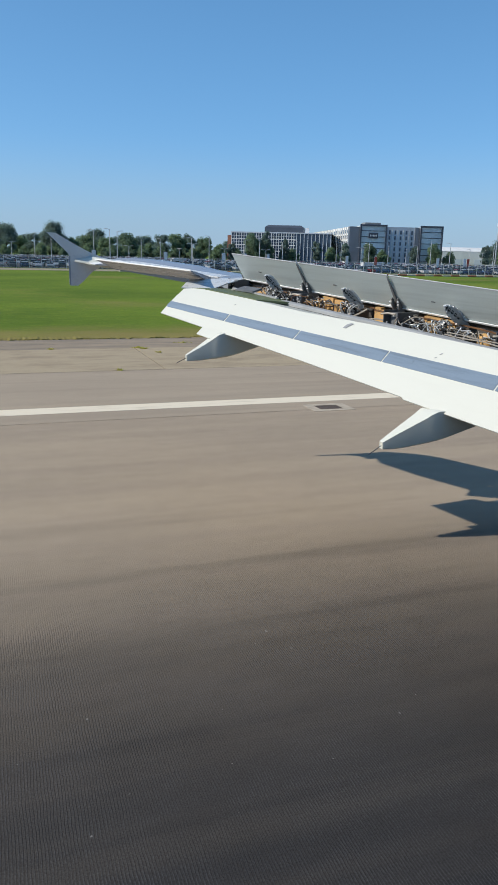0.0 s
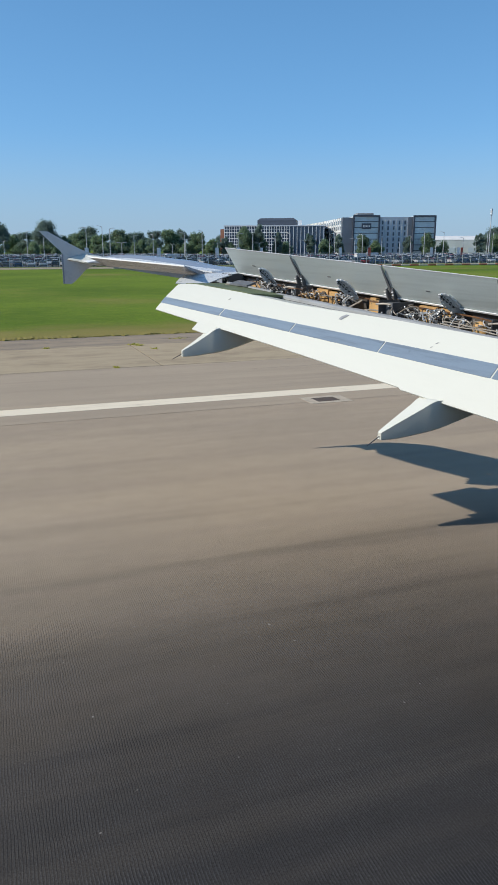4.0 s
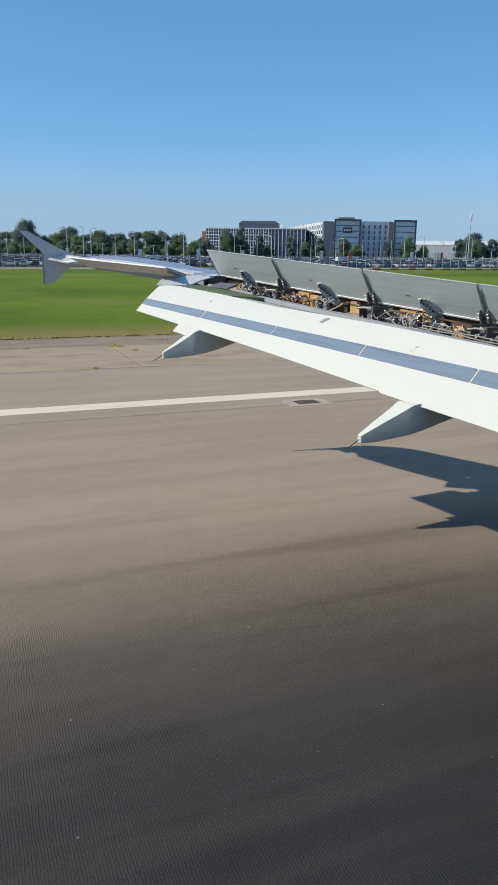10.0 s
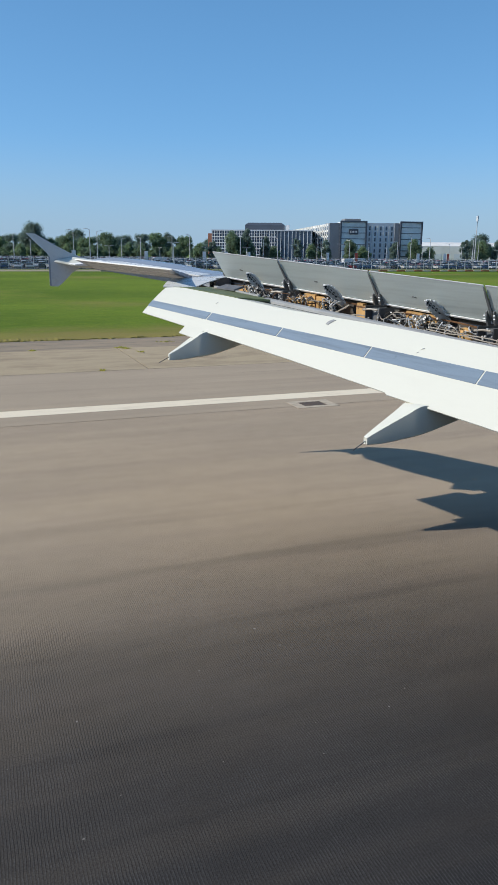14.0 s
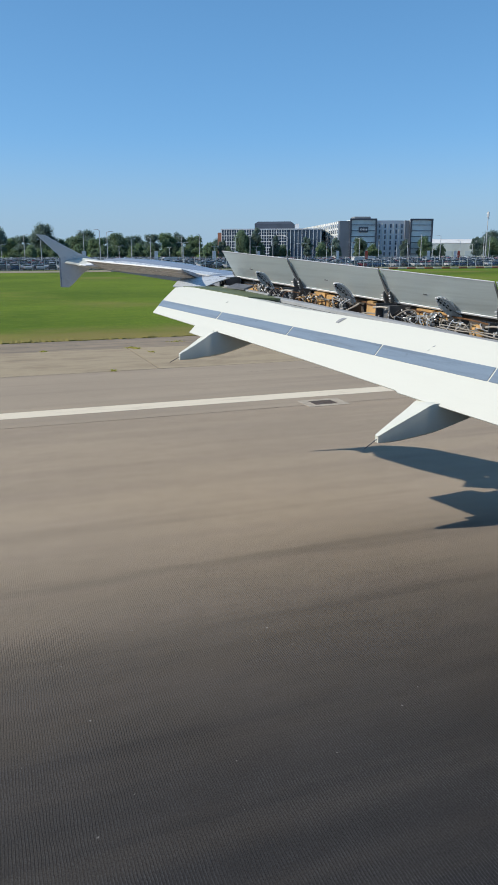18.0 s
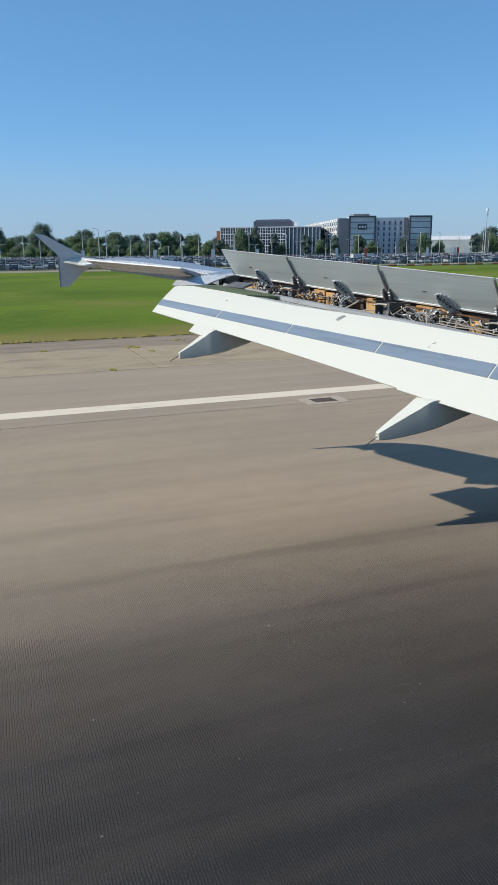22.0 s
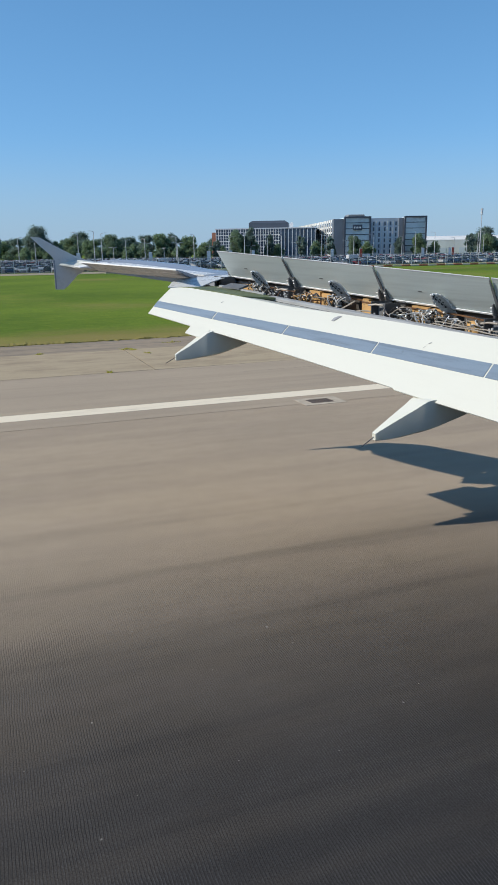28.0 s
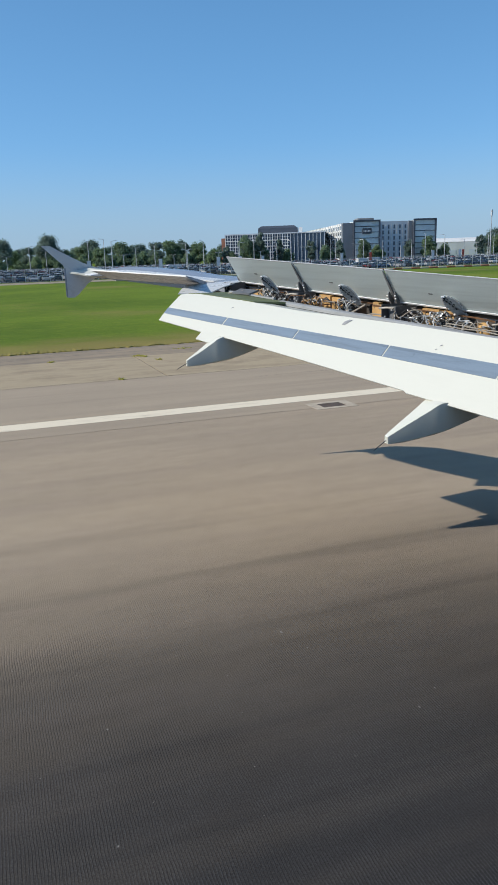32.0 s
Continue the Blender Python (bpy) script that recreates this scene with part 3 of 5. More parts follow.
# outer wing: grey box, paler aft skin and the raised aileron
def aileron_hinge(y):
    return Vector((3.05 + 0.53 * (13.5 - y), y, 3.885 + 0.057 * (y - 13.5)))


def outer_top(y, s):
    x0 = tail_x(y)
    c = nose_x(y) - x0
    rise = min(max((s - 0.3) / 0.45, 0), 1)
    return Vector((x0 + c * s, y, chord_z(y) + 0.055 * c * math.sin(math.pi * s ** 0.8) * (1 - 0.3 * s) + min(max(0.02 + 0.02 * (y - 12.1) + 0.025 * (y - 12.1) ** 2, 0.062), 0.10) * rise * rise * (3 - 2 * rise) * (1 if s < 0.8 else 1 - 4 * (s - 0.8)) * min((15.3 - y) / 0.35, 1)))


stations = [12.08 + (15.05 - 12.08) * k / 20 for k in range(21)]
rings = []
for y in stations:
    n, x0, z = nose_x(y), tail_x(y), chord_z(y)
    c = n - x0
    low = [(x0 + c * s, y, z - 0.07 - 0.05 * c * math.sin(math.pi * s)) for s in (0.96, 0.85, 0.7, 0.5, 0.3)]
    rings.append([outer_top(y, s) for s in (0.3, 0.38, 0.46, 0.54, 0.62, 0.7, 0.78, 0.88, 0.96)] + [(n, y, z + 0.03)] + low)
outer = part("outer_wing", loft(bmesh.new(), rings), M_GREY, airliner, "grey outer wing skin", True)
rings = [[outer_top(y, s) + Vector((0, 0, dz)) for s, dz in ((0.295, 0.004), (0.37, 0.004), (0.45, 0.004), (0.45, -0.02), (0.295, -0.02))] for y in stations if 12.3 < y < 14.9]
part("aft_skin", loft(bmesh.new(), rings), M_FENCE, outer, "pale strip of skin before the aileron", True)

AILERON_CHORD = ((0.0, Vector((-0.55, -0.75, 0.195))), (0.65, Vector((-0.50, -0.73, 0.186))), (1.0, Vector((-0.44, -0.45, 0.18))))
thick = Vector((0.18, 0.10, 0.978))
rings, tails = [], []
for k in range(10):
    y = 12.4 + (14.8 - 12.4) * k / 9
    h, across = aileron_hinge(y), along(k / 9, AILERON_CHORD)
    rings.append([h + across * u + thick * v for u, v in ((0, 0.0), (0.35, 0.0), (0.7, 0.0), (1, 0.0), (1, 0.012), (0.7, 0.035), (0.35, 0.06), (0, 0.08))])
    aft = across.normalized()
    tails.append([h + across + aft * u + thick * v for u, v in ((-0.03, -0.003), (0.012, -0.003), (0.012, 0.016), (-0.03, 0.018))])
aileron = part("aileron", loft(bmesh.new(), rings), M_GREY, airliner, "grey aileron raised above the wing")
part("edge_strip", loft(bmesh.new(), tails), M_SIGN, aileron, "white trailing edge strip")

rings = []
for k in range(5):
    y = 14.62 + 0.42 * k / 4
    x0, z = 1.95 - 0.28 * (y - 14.62), chord_z(y) + 0.0
    rings.append([(x0, y, z + 0.012), (x0 + 0.25, y, z + 0.04), (2.55 - 0.2 * (y - 14.62), y, z + 0.07), (2.55 - 0.2 * (y - 14.62), y, z - 0.05), (x0 + 0.25, y, z - 0.02), (x0, y, z)])
part("tip_panel", loft(bmesh.new(), rings), M_SIGN, airliner, "pale fixed panel at the wing tip", True)

# drooping fixed panel between flap and aileron
AFT_EDGE = ((2.97, 11.8, 3.755), (3.08, 11.76, 3.75), (3.2, 11.7, 3.746), (3.31, 11.63, 3.744), (3.416, 11.55, 3.742))
FORE_EDGE = ((3.3, 12.4, 3.865), (3.58, 12.18, 3.878), (3.8, 12.15, 3.895), (4.05, 12.1, 3.91), (4.3, 12.05, 3.925))
rings = []
for a, b in zip(AFT_EDGE, FORE_EDGE):
    a, b = Vector(a), Vector(b)
    top = [a, a.lerp(b, 0.33) + Vector((0, 0, 0.02)), a.lerp(b, 0.66) + Vector((0, 0, 0.018)), b]
    rings.append(top + [q + Vector((0, 0, -0.016)) for q in top[::-1]])
trailing = part("trailing_panel", loft(bmesh.new(), rings), M_FENCE, airliner, "pale grey drooping trailing panel", True)
rings = [[Vector(a) + Vector(o) for o in ((-0.006, -0.012, -0.034), (-0.006, -0.012, -0.012), (0.05, 0.03, -0.012), (0.05, 0.03, -0.034))] for a in AFT_EDGE[1:]]
part("edge_strip", loft(bmesh.new(), rings), M_SIGN, trailing, "white trailing edge strip")

# wing tip fence: swept plate above and below the tip
outline = [(1.10, 4.63), (1.27, 4.62), (1.6, 4.43), (1.9, 4.275), (2.2, 4.16), (2.6, 4.08), (2.6, 4.02), (2.3, 4.02), (2.1, 3.975), (1.95, 3.885), (1.85, 3.78), (1.75, 3.68), (1.67, 3.62),
           (1.52, 3.62), (1.535, 4.15), (1.48, 4.26), (1.3, 4.43)]
bm = bmesh.new()
loft(bm, [[(x, 15.05, z) for x, z in outline], [(x + 0.005, 15.075, z) for x, z in outline]])
fence = part("wingtip_fence", bm, M_FENCE, airliner, "grey swept wingtip fence")
part("trailing_strip", a_box(1.505, 1.535, 15.048, 15.077, 3.63, 4.19), M_GREY, fence)
bm = bmesh.new()
loft(bm, [[(1.60, 15.03, 4.09), (1.63, 15.03, 4.12), (1.95, 15.03, 4.19), (2.5, 15.03, 4.12), (2.3, 15.03, 3.99), (1.9, 15.03, 4.03)],
          [(1.80, 14.93, 4.055), (1.83, 14.92, 4.085), (2.05, 14.92, 4.175), (2.5, 14.92, 4.11), (2.3, 14.92, 3.98), (2.0, 14.93, 4.0)],
          [(2.08, 14.74, 3.985), (2.10, 14.74, 4.01), (2.25, 14.76, 4.12), (2.5, 14.78, 4.10), (2.35, 14.78, 3.99), (2.2, 14.76, 3.97)]])
part("tip_fairing", bm, M_WHITE, airliner, "white tip fairing")


# lowered flap: a runs inboard along its trailing edge, b up its chord
FLAP_CORNER = Vector((2.53, 11.4, 3.375))
SPAN_DIR, CHORD_DIR = Vector((0.32, -0.9412, -0.1082)), Vector((0.726, 0.2445, 0.6428))
FLAP_UP = CHORD_DIR.cross(SPAN_DIR).normalized()
FLAP_UP = FLAP_UP if FLAP_UP.z > 0 else -FLAP_UP


def flap_top(a):
    return along(a, ((0, 0.575), (0.12, 0.61), (0.3, 0.66), (1.58, 0.73), (2.66, 0.757), (4.35, 0.89), (5.69, 0.96), (7.4, 1.05), (11, 1.2)))


def flap_edge(a):
    return along(a, ((0, 0), (1.1, 0.008), (1.9, 0.026), (3.4, 0.026), (4.98, 0.014), (5.02, -0.008), (6.3, -0.004), (11, 0)))


def flap(a, b, lift=0.0):
    top = flap_top(a)
    return FLAP_CORNER + SPAN_DIR * a + CHORD_DIR * b + FLAP_UP * (0.014 * math.sin(math.pi * min(max(b / top, 0), 1)) + lift)


def flap_nose(a):
    """Where the upper surface dives under the shroud."""
    p = flap(a, flap_top(a))
    t = min(a / 1.5, 1)
    s = (3.69 + 0.34 * (11.29 - p.y) - p.x) / 1.059
    under = lip(p.y + 0.32 * s) + Vector((-0.03, 0, -0.06))
    return (p + Vector((0.1, 0.03, -0.03))).lerp(under, t * t)


spans = sorted([0.21 * k for k in range(51)] + [0.06, 0.12, 4.98, 5.02])
rings = []
for a in spans:
    b0, b1 = flap_edge(a), flap_top(a)
    us = (0, 0.12, 0.3, 0.5, 0.7, 0.88, 1.0)
    nose = flap_nose(a)
    top = [flap(a, b0 + (b1 - b0) * u) for u in us]
    low = [flap(a, b0 + (b1 - b0) * u, -0.014 - 0.11 * u) for u in us[::-1]]
    rings.append(top + [top[-1].lerp(nose, 0.5) + Vector((0, 0, 0.008)), nose, nose + Vector((0.02, 0, -0.09))] + low)
flap_ob = part("flap", loft(bmesh.new(), rings), M_WHITE, airliner, "white flap fully lowered", True)

joints = (0.0, 1.49, 2.95, 4.43, 5.9, 7.4, 8.9, 10.3)
for i, (a0, a1) in enumerate(zip(joints, joints[1:])):
    rings = []
    for k in range(13):
        a = a0 + (0.004 if i == 0 else 0.010) + (a1 - a0 - 0.020) * k / 12
        hi, lo = 0.262 + 0.0622 * a, 0.142 + 0.05 * a
        rings.append([flap(a, hi + (lo - hi) * j / 4, 0.005) for j in range(5)] + [flap(a, lo, -0.01), flap(a, hi, -0.01)])
    part("band", loft(bmesh.new(), rings), M_BAND, flap_ob, "blue-grey metal band")
part("tab", loft(bmesh.new(), [[flap(a, b, h) for b, h in ((0.03, 0.003), (-0.134, 0.003), (-0.134, -0.012), (0.03, -0.012))] for a in (1.172, 1.617)]), M_WHITE, flap_ob)
part("rub_pad", loft(bmesh.new(), [[flap(a + d, b, h) for b, d, h in ((0.685, 0, 0.006), (0.735, 0.015, 0.012), (0.788, 0.06, 0.006), (0.788, 0.06, 0.001), (0.685, 0, 0.001))] for a in (3.54, 3.585)]), M_SILL, flap_ob, "grey rub pad")
for a, b, w in ((5.03, 0.63, 0.011), (5.06, 0.70, 0.017), (1.41, 0.55, 0.018), (6.75, 0.8, 0.02)):
    part("scuff", loft(bmesh.new(), [[flap(a + w * math.cos(q), b + w * 0.5 * math.sin(q * 1.0) + w * 0.8 * math.cos(q), h) for q in (0.3, 1.4, 2.6, 3.9, 5.2)] for h in (0.001, 0.0045)]), M_SILL, flap_ob)


def fairing(y, rows, wick):
    """A wedge-shaped cover under the flap; rows of x, half width, bottom, top."""
    lows = bend([Vector((x, w, z0)) for x, w, z0, z1 in rows], 5)
    tops = bend([Vector((x, w, z1)) for x, w, z0, z1 in rows], 5)
    rings = []
    for p, q in zip(lows, tops):
        h = q.z - p.z
        foot = p.y + 0.05 * h
        side = [(foot * 0.8, p.z), (foot * 0.97, p.z + h * 0.06), (foot, p.z + h * 0.16), (p.y, q.z)]
        rings.append([(p.x, y - a, b) for a, b in side] + [(p.x, y + a, b) for a, b in side[::-1]])
    ob = part("flap_track_fairing", loft(bmesh.new(), rings), M_WHITE, airliner, "white wedge-shaped flap track fairing", True)
    tip = Vector((rows[0][0] + 0.01, y, 0.5 * (rows[0][2] + rows[0][3])))
    part("static_wick", tube(bmesh.new(), [tip, tip + wick], 0.005, 5), M_STEEL, ob)
    return ob


fairing(9.93, ((2.565, 0.03, 2.83, 2.90), (2.58, 0.036, 2.82, 2.914), (2.74, 0.068, 2.826, 3.007), (2.9, 0.1, 2.848, 3.11), (3.05, 0.13, 2.868, 3.205), (3.3, 0.14, 2.92, 3.24),
               (3.9, 0.14, 3.11, 3.36), (4.6, 0.06, 3.33, 3.42)), Vector((-0.15, 0.0, -0.075)))
fairing(6.31, ((3.69, 0.03, 2.41, 2.47), (3.705, 0.036, 2.40, 2.484), (3.87, 0.068, 2.408, 2.578), (4.1, 0.112, 2.447, 2.704), (4.25, 0.14, 2.478, 2.785), (4.45, 0.15, 2.53, 2.81),
               (5.2, 0.15, 2.75, 3.0), (6.1, 0.06, 3.0, 3.1)), Vector((-0.15, 0.0, -0.095)))

# shroud panel between the outer end of the flap and the bay
rings = []
for k in range(7):
    a = 0.16 + 1.55 * k / 6
    p = flap(a, flap_top(a) + 0.012, 0.004)
    q = lip(min(p.y, 11.4)) + Vector((0.05, 0, -0.006))
    rings.append([p, q, q + Vector((0, 0, -0.03)), p + Vector((0, 0, -0.03))])
part("shroud_panel", loft(bmesh.new(), rings), M_GREEN_PRIMER, airliner, "green primed shroud panel")

# spoiler bay: sill, floor and walls under the raised spoilers
rings = []
for y in (3.0, 6.0, 9.0, 10.15):
    p = lip(y)
    rings.append([p + Vector(o) for o in ((-0.055, 0, -0.012), (-0.035, 0, 0.002), (0.03, 0, 0.008), (0.03, 0, -0.045), (-0.05, 0, -0.05))])
bay = part("bay_sill", loft(bmesh.new(), rings), M_SILL, airliner, "grey sill of the spoiler bay")
rings = [[lip(y) + Vector(o) for o in ((0.0, 0, 0.0), (0.0, 0, 0.022), (0.04, 0, 0.024), (0.04, 0, 0.0))] for y in (10.3, 11.35)]
part("outer_sill", loft(bmesh.new(), rings), M_SILL, bay)
for i, r in ((0, 0.007), (1, 0.006)):
    ctrl = [lip(7.45 - 0.25 * j) + Vector((0.09 + 0.03 * i, 0, 0.02 + 0.025 * i + 0.015 * noise.noise((j * 0.8, i * 3.0, 4)))) for j in range(12)]
    part("sill_line", tube(bmesh.new(), bend(ctrl, 3), r, 5), M_CABLE, bay, "pale hydraulic line along the sill")
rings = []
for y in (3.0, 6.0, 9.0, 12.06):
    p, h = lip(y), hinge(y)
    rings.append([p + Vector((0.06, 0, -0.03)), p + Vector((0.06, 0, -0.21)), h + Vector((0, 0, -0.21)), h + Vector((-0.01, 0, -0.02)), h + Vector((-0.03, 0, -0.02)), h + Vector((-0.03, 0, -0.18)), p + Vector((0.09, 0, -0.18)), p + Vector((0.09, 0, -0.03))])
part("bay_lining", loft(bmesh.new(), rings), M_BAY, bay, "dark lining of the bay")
AFT = Vector((-0.9226, -0.3856, 0))
RAISED = radians(51)
UP = AFT * math.cos(RAISED) + Vector((0, 0, math.sin(RAISED)))
FACE = AFT * math.sin(RAISED) - Vector((0, 0, math.cos(RAISED)))
rings = [[hinge(y) + UP * u + FACE * f for u, f in ((0.115, 0.036), (0.115, 0.048), (0.14, 0.048), (0.14, 0.036))] for y in (3.0, 12.0)]
part("hinge_seal", loft(bmesh.new(), rings), M_SIGN, bay, "bright metal hinge strip")

# added dark plate, so that the gap under the spoilers reads dark
rings = [[hinge(y) + UP * u + FACE * f for u, f in ((-0.06, -0.02), (-0.06, 0.0), (0.15, 0.012), (0.15, -0.008))] for y in (3.0, 12.0)]
part("hinge_web", loft(bmesh.new(), rings), M_BAY, bay, "dark plate added behind the hinge gap")
seams = (12.05, 10.62, 9.02, 7.42, 5.8, 4.2, 2.8)


def panel_chord(y):
    return 0.63 + 0.012 * (12.05 - y)


for k, (a, b) in enumerate(zip(seams, seams[1:])):
    rings = []
    for j in range(7):
        y = a - 0.012 + (b - a + 0.024) * j / 6
        h, c = hinge(y), panel_chord(y)
        rings.append([h + UP * 0.13 + FACE * 0.03, h + UP * (c * 0.5) + FACE * 0.022, h + UP * c + FACE * 0.004, h + UP * c - FACE * 0.006, h + UP * 0.13 - FACE * 0.03])
    sp = part("spoiler", loft(bmesh.new(), rings), M_SPOILER, airliner, "grey spoiler panel raised steeply")
    rim = []
    for j in range(2):
        y = (a - 0.012) if j == 0 else (b + 0.012)
        h, c = hinge(y), panel_chord(y)
        rim.append([h + UP * (c + o) + FACE * f for o, f in ((-0.008, 0.006), (0.006, 0.004), (0.006, -0.008), (-0.008, -0.008))])
    part("trailing_edge", loft(bmesh.new(), rim), M_POST, sp)
    mid = 0.5 * (a + b) + 0.25
    bm = bmesh.new()
    loft(bm, [[hinge(y) + UP * (0.34 + o) + FACE * f for o, f in ((-0.008, 0.026), (0.008, 0.026), (0.008, 0.02), (-0.008, 0.02))] for y in (mid, mid - 0.06)])
    part("drain_slot", bm, M_STRUT, sp)
    # strut in the gap between two panels
    h, c = hinge(a), panel_chord(a) * (0.35 if k == 0 else 1.0)
    side = Vector((-0.385, 0.923, 0))
    rings = [[h + UP * (c * s) + FACE * f + side * w for f, w in ((0.02, -wd), (ft, -wd), (ft, wd), (0.02, wd))]
             for s, ft, wd in ((-0.1, 0.05, 0.02), (0.45, 0.045, 0.018), (0.95, 0.03, 0.011), (1.0, 0.022, 0.009))]
    strut = part("seam_strut", loft(bmesh.new(), rings), M_STRUT, bay, "dark steel strut between spoiler panels")
    for w in (-0.05, 0.05):
        rings = [[h + UP * (c * s) + FACE * f + side * (w + o) for f, o in ((0.03, -wd), (ft, -wd), (ft, wd), (0.03, wd))]
                 for s, ft, wd in ((-0.3, 0.13, 0.012), (0.05, 0.13, 0.013), (0.3, 0.1, 0.011), (0.46, 0.06, 0.008))]
        part("leg", loft(bmesh.new(), rings), M_STRUT, strut, "grey forked leg")
    for s, f in ((0.1, 0.15), (0.36, 0.1), (0.42, 0.085)):
        for w in (-0.065, 0.065):
            q = h + UP * (c * s) + FACE * f + side * w
            part("bolt", tube(bmesh.new(), [q - side * 0.012, q + side * 0.01 + FACE * 0.006], 0.008, 8), M_SIGN, strut)


# brackets, actuators, boxes and pipes in the bay
def bay_point(y, s, z):
    """s: 0 at the hinge, 1 at the sill; z above the bay floor."""
    h, p = hinge(y), lip(y)
    q = h.lerp(p, s)
    q.z = h.z + (p.z - h.z) * s - 0.17 + z
    return Vector((q.x, y, q.z))


UPPER = ((0.0, 0.258), (0.13, 0.266), (0.27, 0.256), (0.42, 0.235), (0.56, 0.198), (0.7, 0.15), (0.82, 0.095), (0.93, 0.04), (1.0, -0.01))
LOWER = ((0.0, 0.258), (0.06, 0.205), (0.13, 0.16), (0.22, 0.125), (0.33, 0.09), (0.45, 0.055), (0.58, 0.02), (0.72, -0.015), (0.85, -0.04))
for y, x0, wide in ((10.98, -0.55, 0.31), (9.53, -0.517, 0.363), (8.02, -0.447, 0.406), (6.5, -0.42, 0.42), (5.0, -0.4, 0.42)):
    h = hinge(y)
    base = bay_point(y, 0.3, 0.0)
    crest = [h + Vector((x0 + wide * u, 0, z)) for u, z in UPPER]
    keel = [h + Vector((x0 + wide * u, 0, z)) for u, z in LOWER]
    bracket = part("hinge_bracket", tube(bmesh.new(), bend(crest, 2), 0.014, 6), M_SIGN, bay, "pale drilled hinge bracket")
    part("lower_rim", tube(bmesh.new(), bend(keel, 2), 0.007, 5), M_POST, bracket)
    th = Vector((0, 0.006, 0))
    web = part("web", loft(bmesh.new(), [[a - th, a + th, b + th, b - th] for a, b in zip(crest, keel)]), M_WEB, bracket, "drilled grey web of the bracket")
    # black discs laid on the uncut web stand in for its dark drilled holes
    for i in (1, 2, 3, 4, 5):
        q = crest[i].lerp(keel[i], 0.5) - th * 1.2
        part("lightening_hole", tube(bmesh.new(), [q, q + Vector((0, -0.004, 0))], 0.024 if i < 5 else 0.018, 8), M_RUBBER, web)
    part("rib", tube(bmesh.new(), [crest[1].lerp(keel[2], 0.3) - th * 2, crest[4].lerp(keel[4], 0.5) - th * 2, crest[7] - th * 2], 0.008, 5), M_SILL, web, "pale stiffening rib")
    for i in range(8):
        for row, m in ((crest, M_SIGN), (keel, M_POST)):
            q = row[i].lerp(row[i + 1], 0.5) - th * 2
            part("bolt", tube(bmesh.new(), [q, q + Vector((0, -0.014, 0))], 0.013 if m is M_SIGN else 0.008, 6), m, bracket)

# ochre primed panels along the front of the bay, with dark gaps between them
for y, w in ((10.75, 0.08), (10.2, 0.1), (9.98, 0.09), (9.3, 0.05), (8.45, 0.12), (8.2, 0.08), (7.25, 0.06), (6.85, 0.1), (5.4, 0.2)):
    bm = bmesh.new()
    a, b = bay_point(y - w, 0.07, 0), bay_point(y + w, 0.07, 0)
    d = AFT * 0.09
    top = Vector((0, 0, rng.uniform(0.19, 0.215)))
    loft(bm, [[p, p + d, p + d + top, p + top] for p in (a, b)])
    panel = part("primed_panel", bm, M_PRIMER, bay, "ochre primed box panel")
    for o in (-0.6, 0.0, 0.6):
        q = bay_point(y + w * o, 0.07, 0.18) + AFT * 0.09
        part("rivet", tube(bmesh.new(), [q, q + AFT * 0.006], 0.004, 6), M_CABLE, panel)


def run_pipe(name, ctrl, r, m):
    part(name, tube(bmesh.new(), bend(ctrl, 4), r, 5), m, bay)


def bay_box(name, y0, y1, s0, s1, z0, z1, m, parent, label=""):
    """A box that follows the bay, between two span stations."""
    rings = [[bay_point(y, s0, z0), bay_point(y, s1, z0), bay_point(y, s1, z1), bay_point(y, s0, z1)] for y in (y0, y1)]
    return part(name, loft(bmesh.new(), rings), m, parent, label)


# larger ochre boxes that stand forward in the bay
for y0, y1, top in ((11.2, 11.48, 0.175), (9.62, 9.8, 0.17), (8.86, 9.13, 0.2), (6.95, 7.12, 0.17), (6.0, 6.3, 0.18)):
    panel = bay_box("primed_box", y0, y1, 0.22, 0.36, 0.0, top, M_PRIMER, bay, "ochre primed box in the bay")
    bay_box("box_edge", y0 + 0.004, y1 - 0.004, 0.355, 0.37, top - 0.012, top + 0.006, M_RUST, panel)
    for k in range(4):
        q = bay_point(y0 + (y1 - y0) * (0.12 + 0.25 * k), 0.362, top - 0.03)
        part("rivet", tube(bmesh.new(), [q, q + AFT * 0.006], 0.005, 6), M_CABLE, panel)
rings = [[bay_point(7.49, 0.36, 0.0) + Vector((0.07 * math.cos(a) * r, 0.115 * math.sin(a) * r, h)) for a in (2 * math.pi * i / 12 for i in range(12))] for r, h in ((1, 0.0), (1, 0.1), (0.85, 0.15), (0.5, 0.175), (0.15, 0.18))]
part("accumulator", loft(bmesh.new(), rings), M_PRIMER, bay, "brown domed accumulator", True)

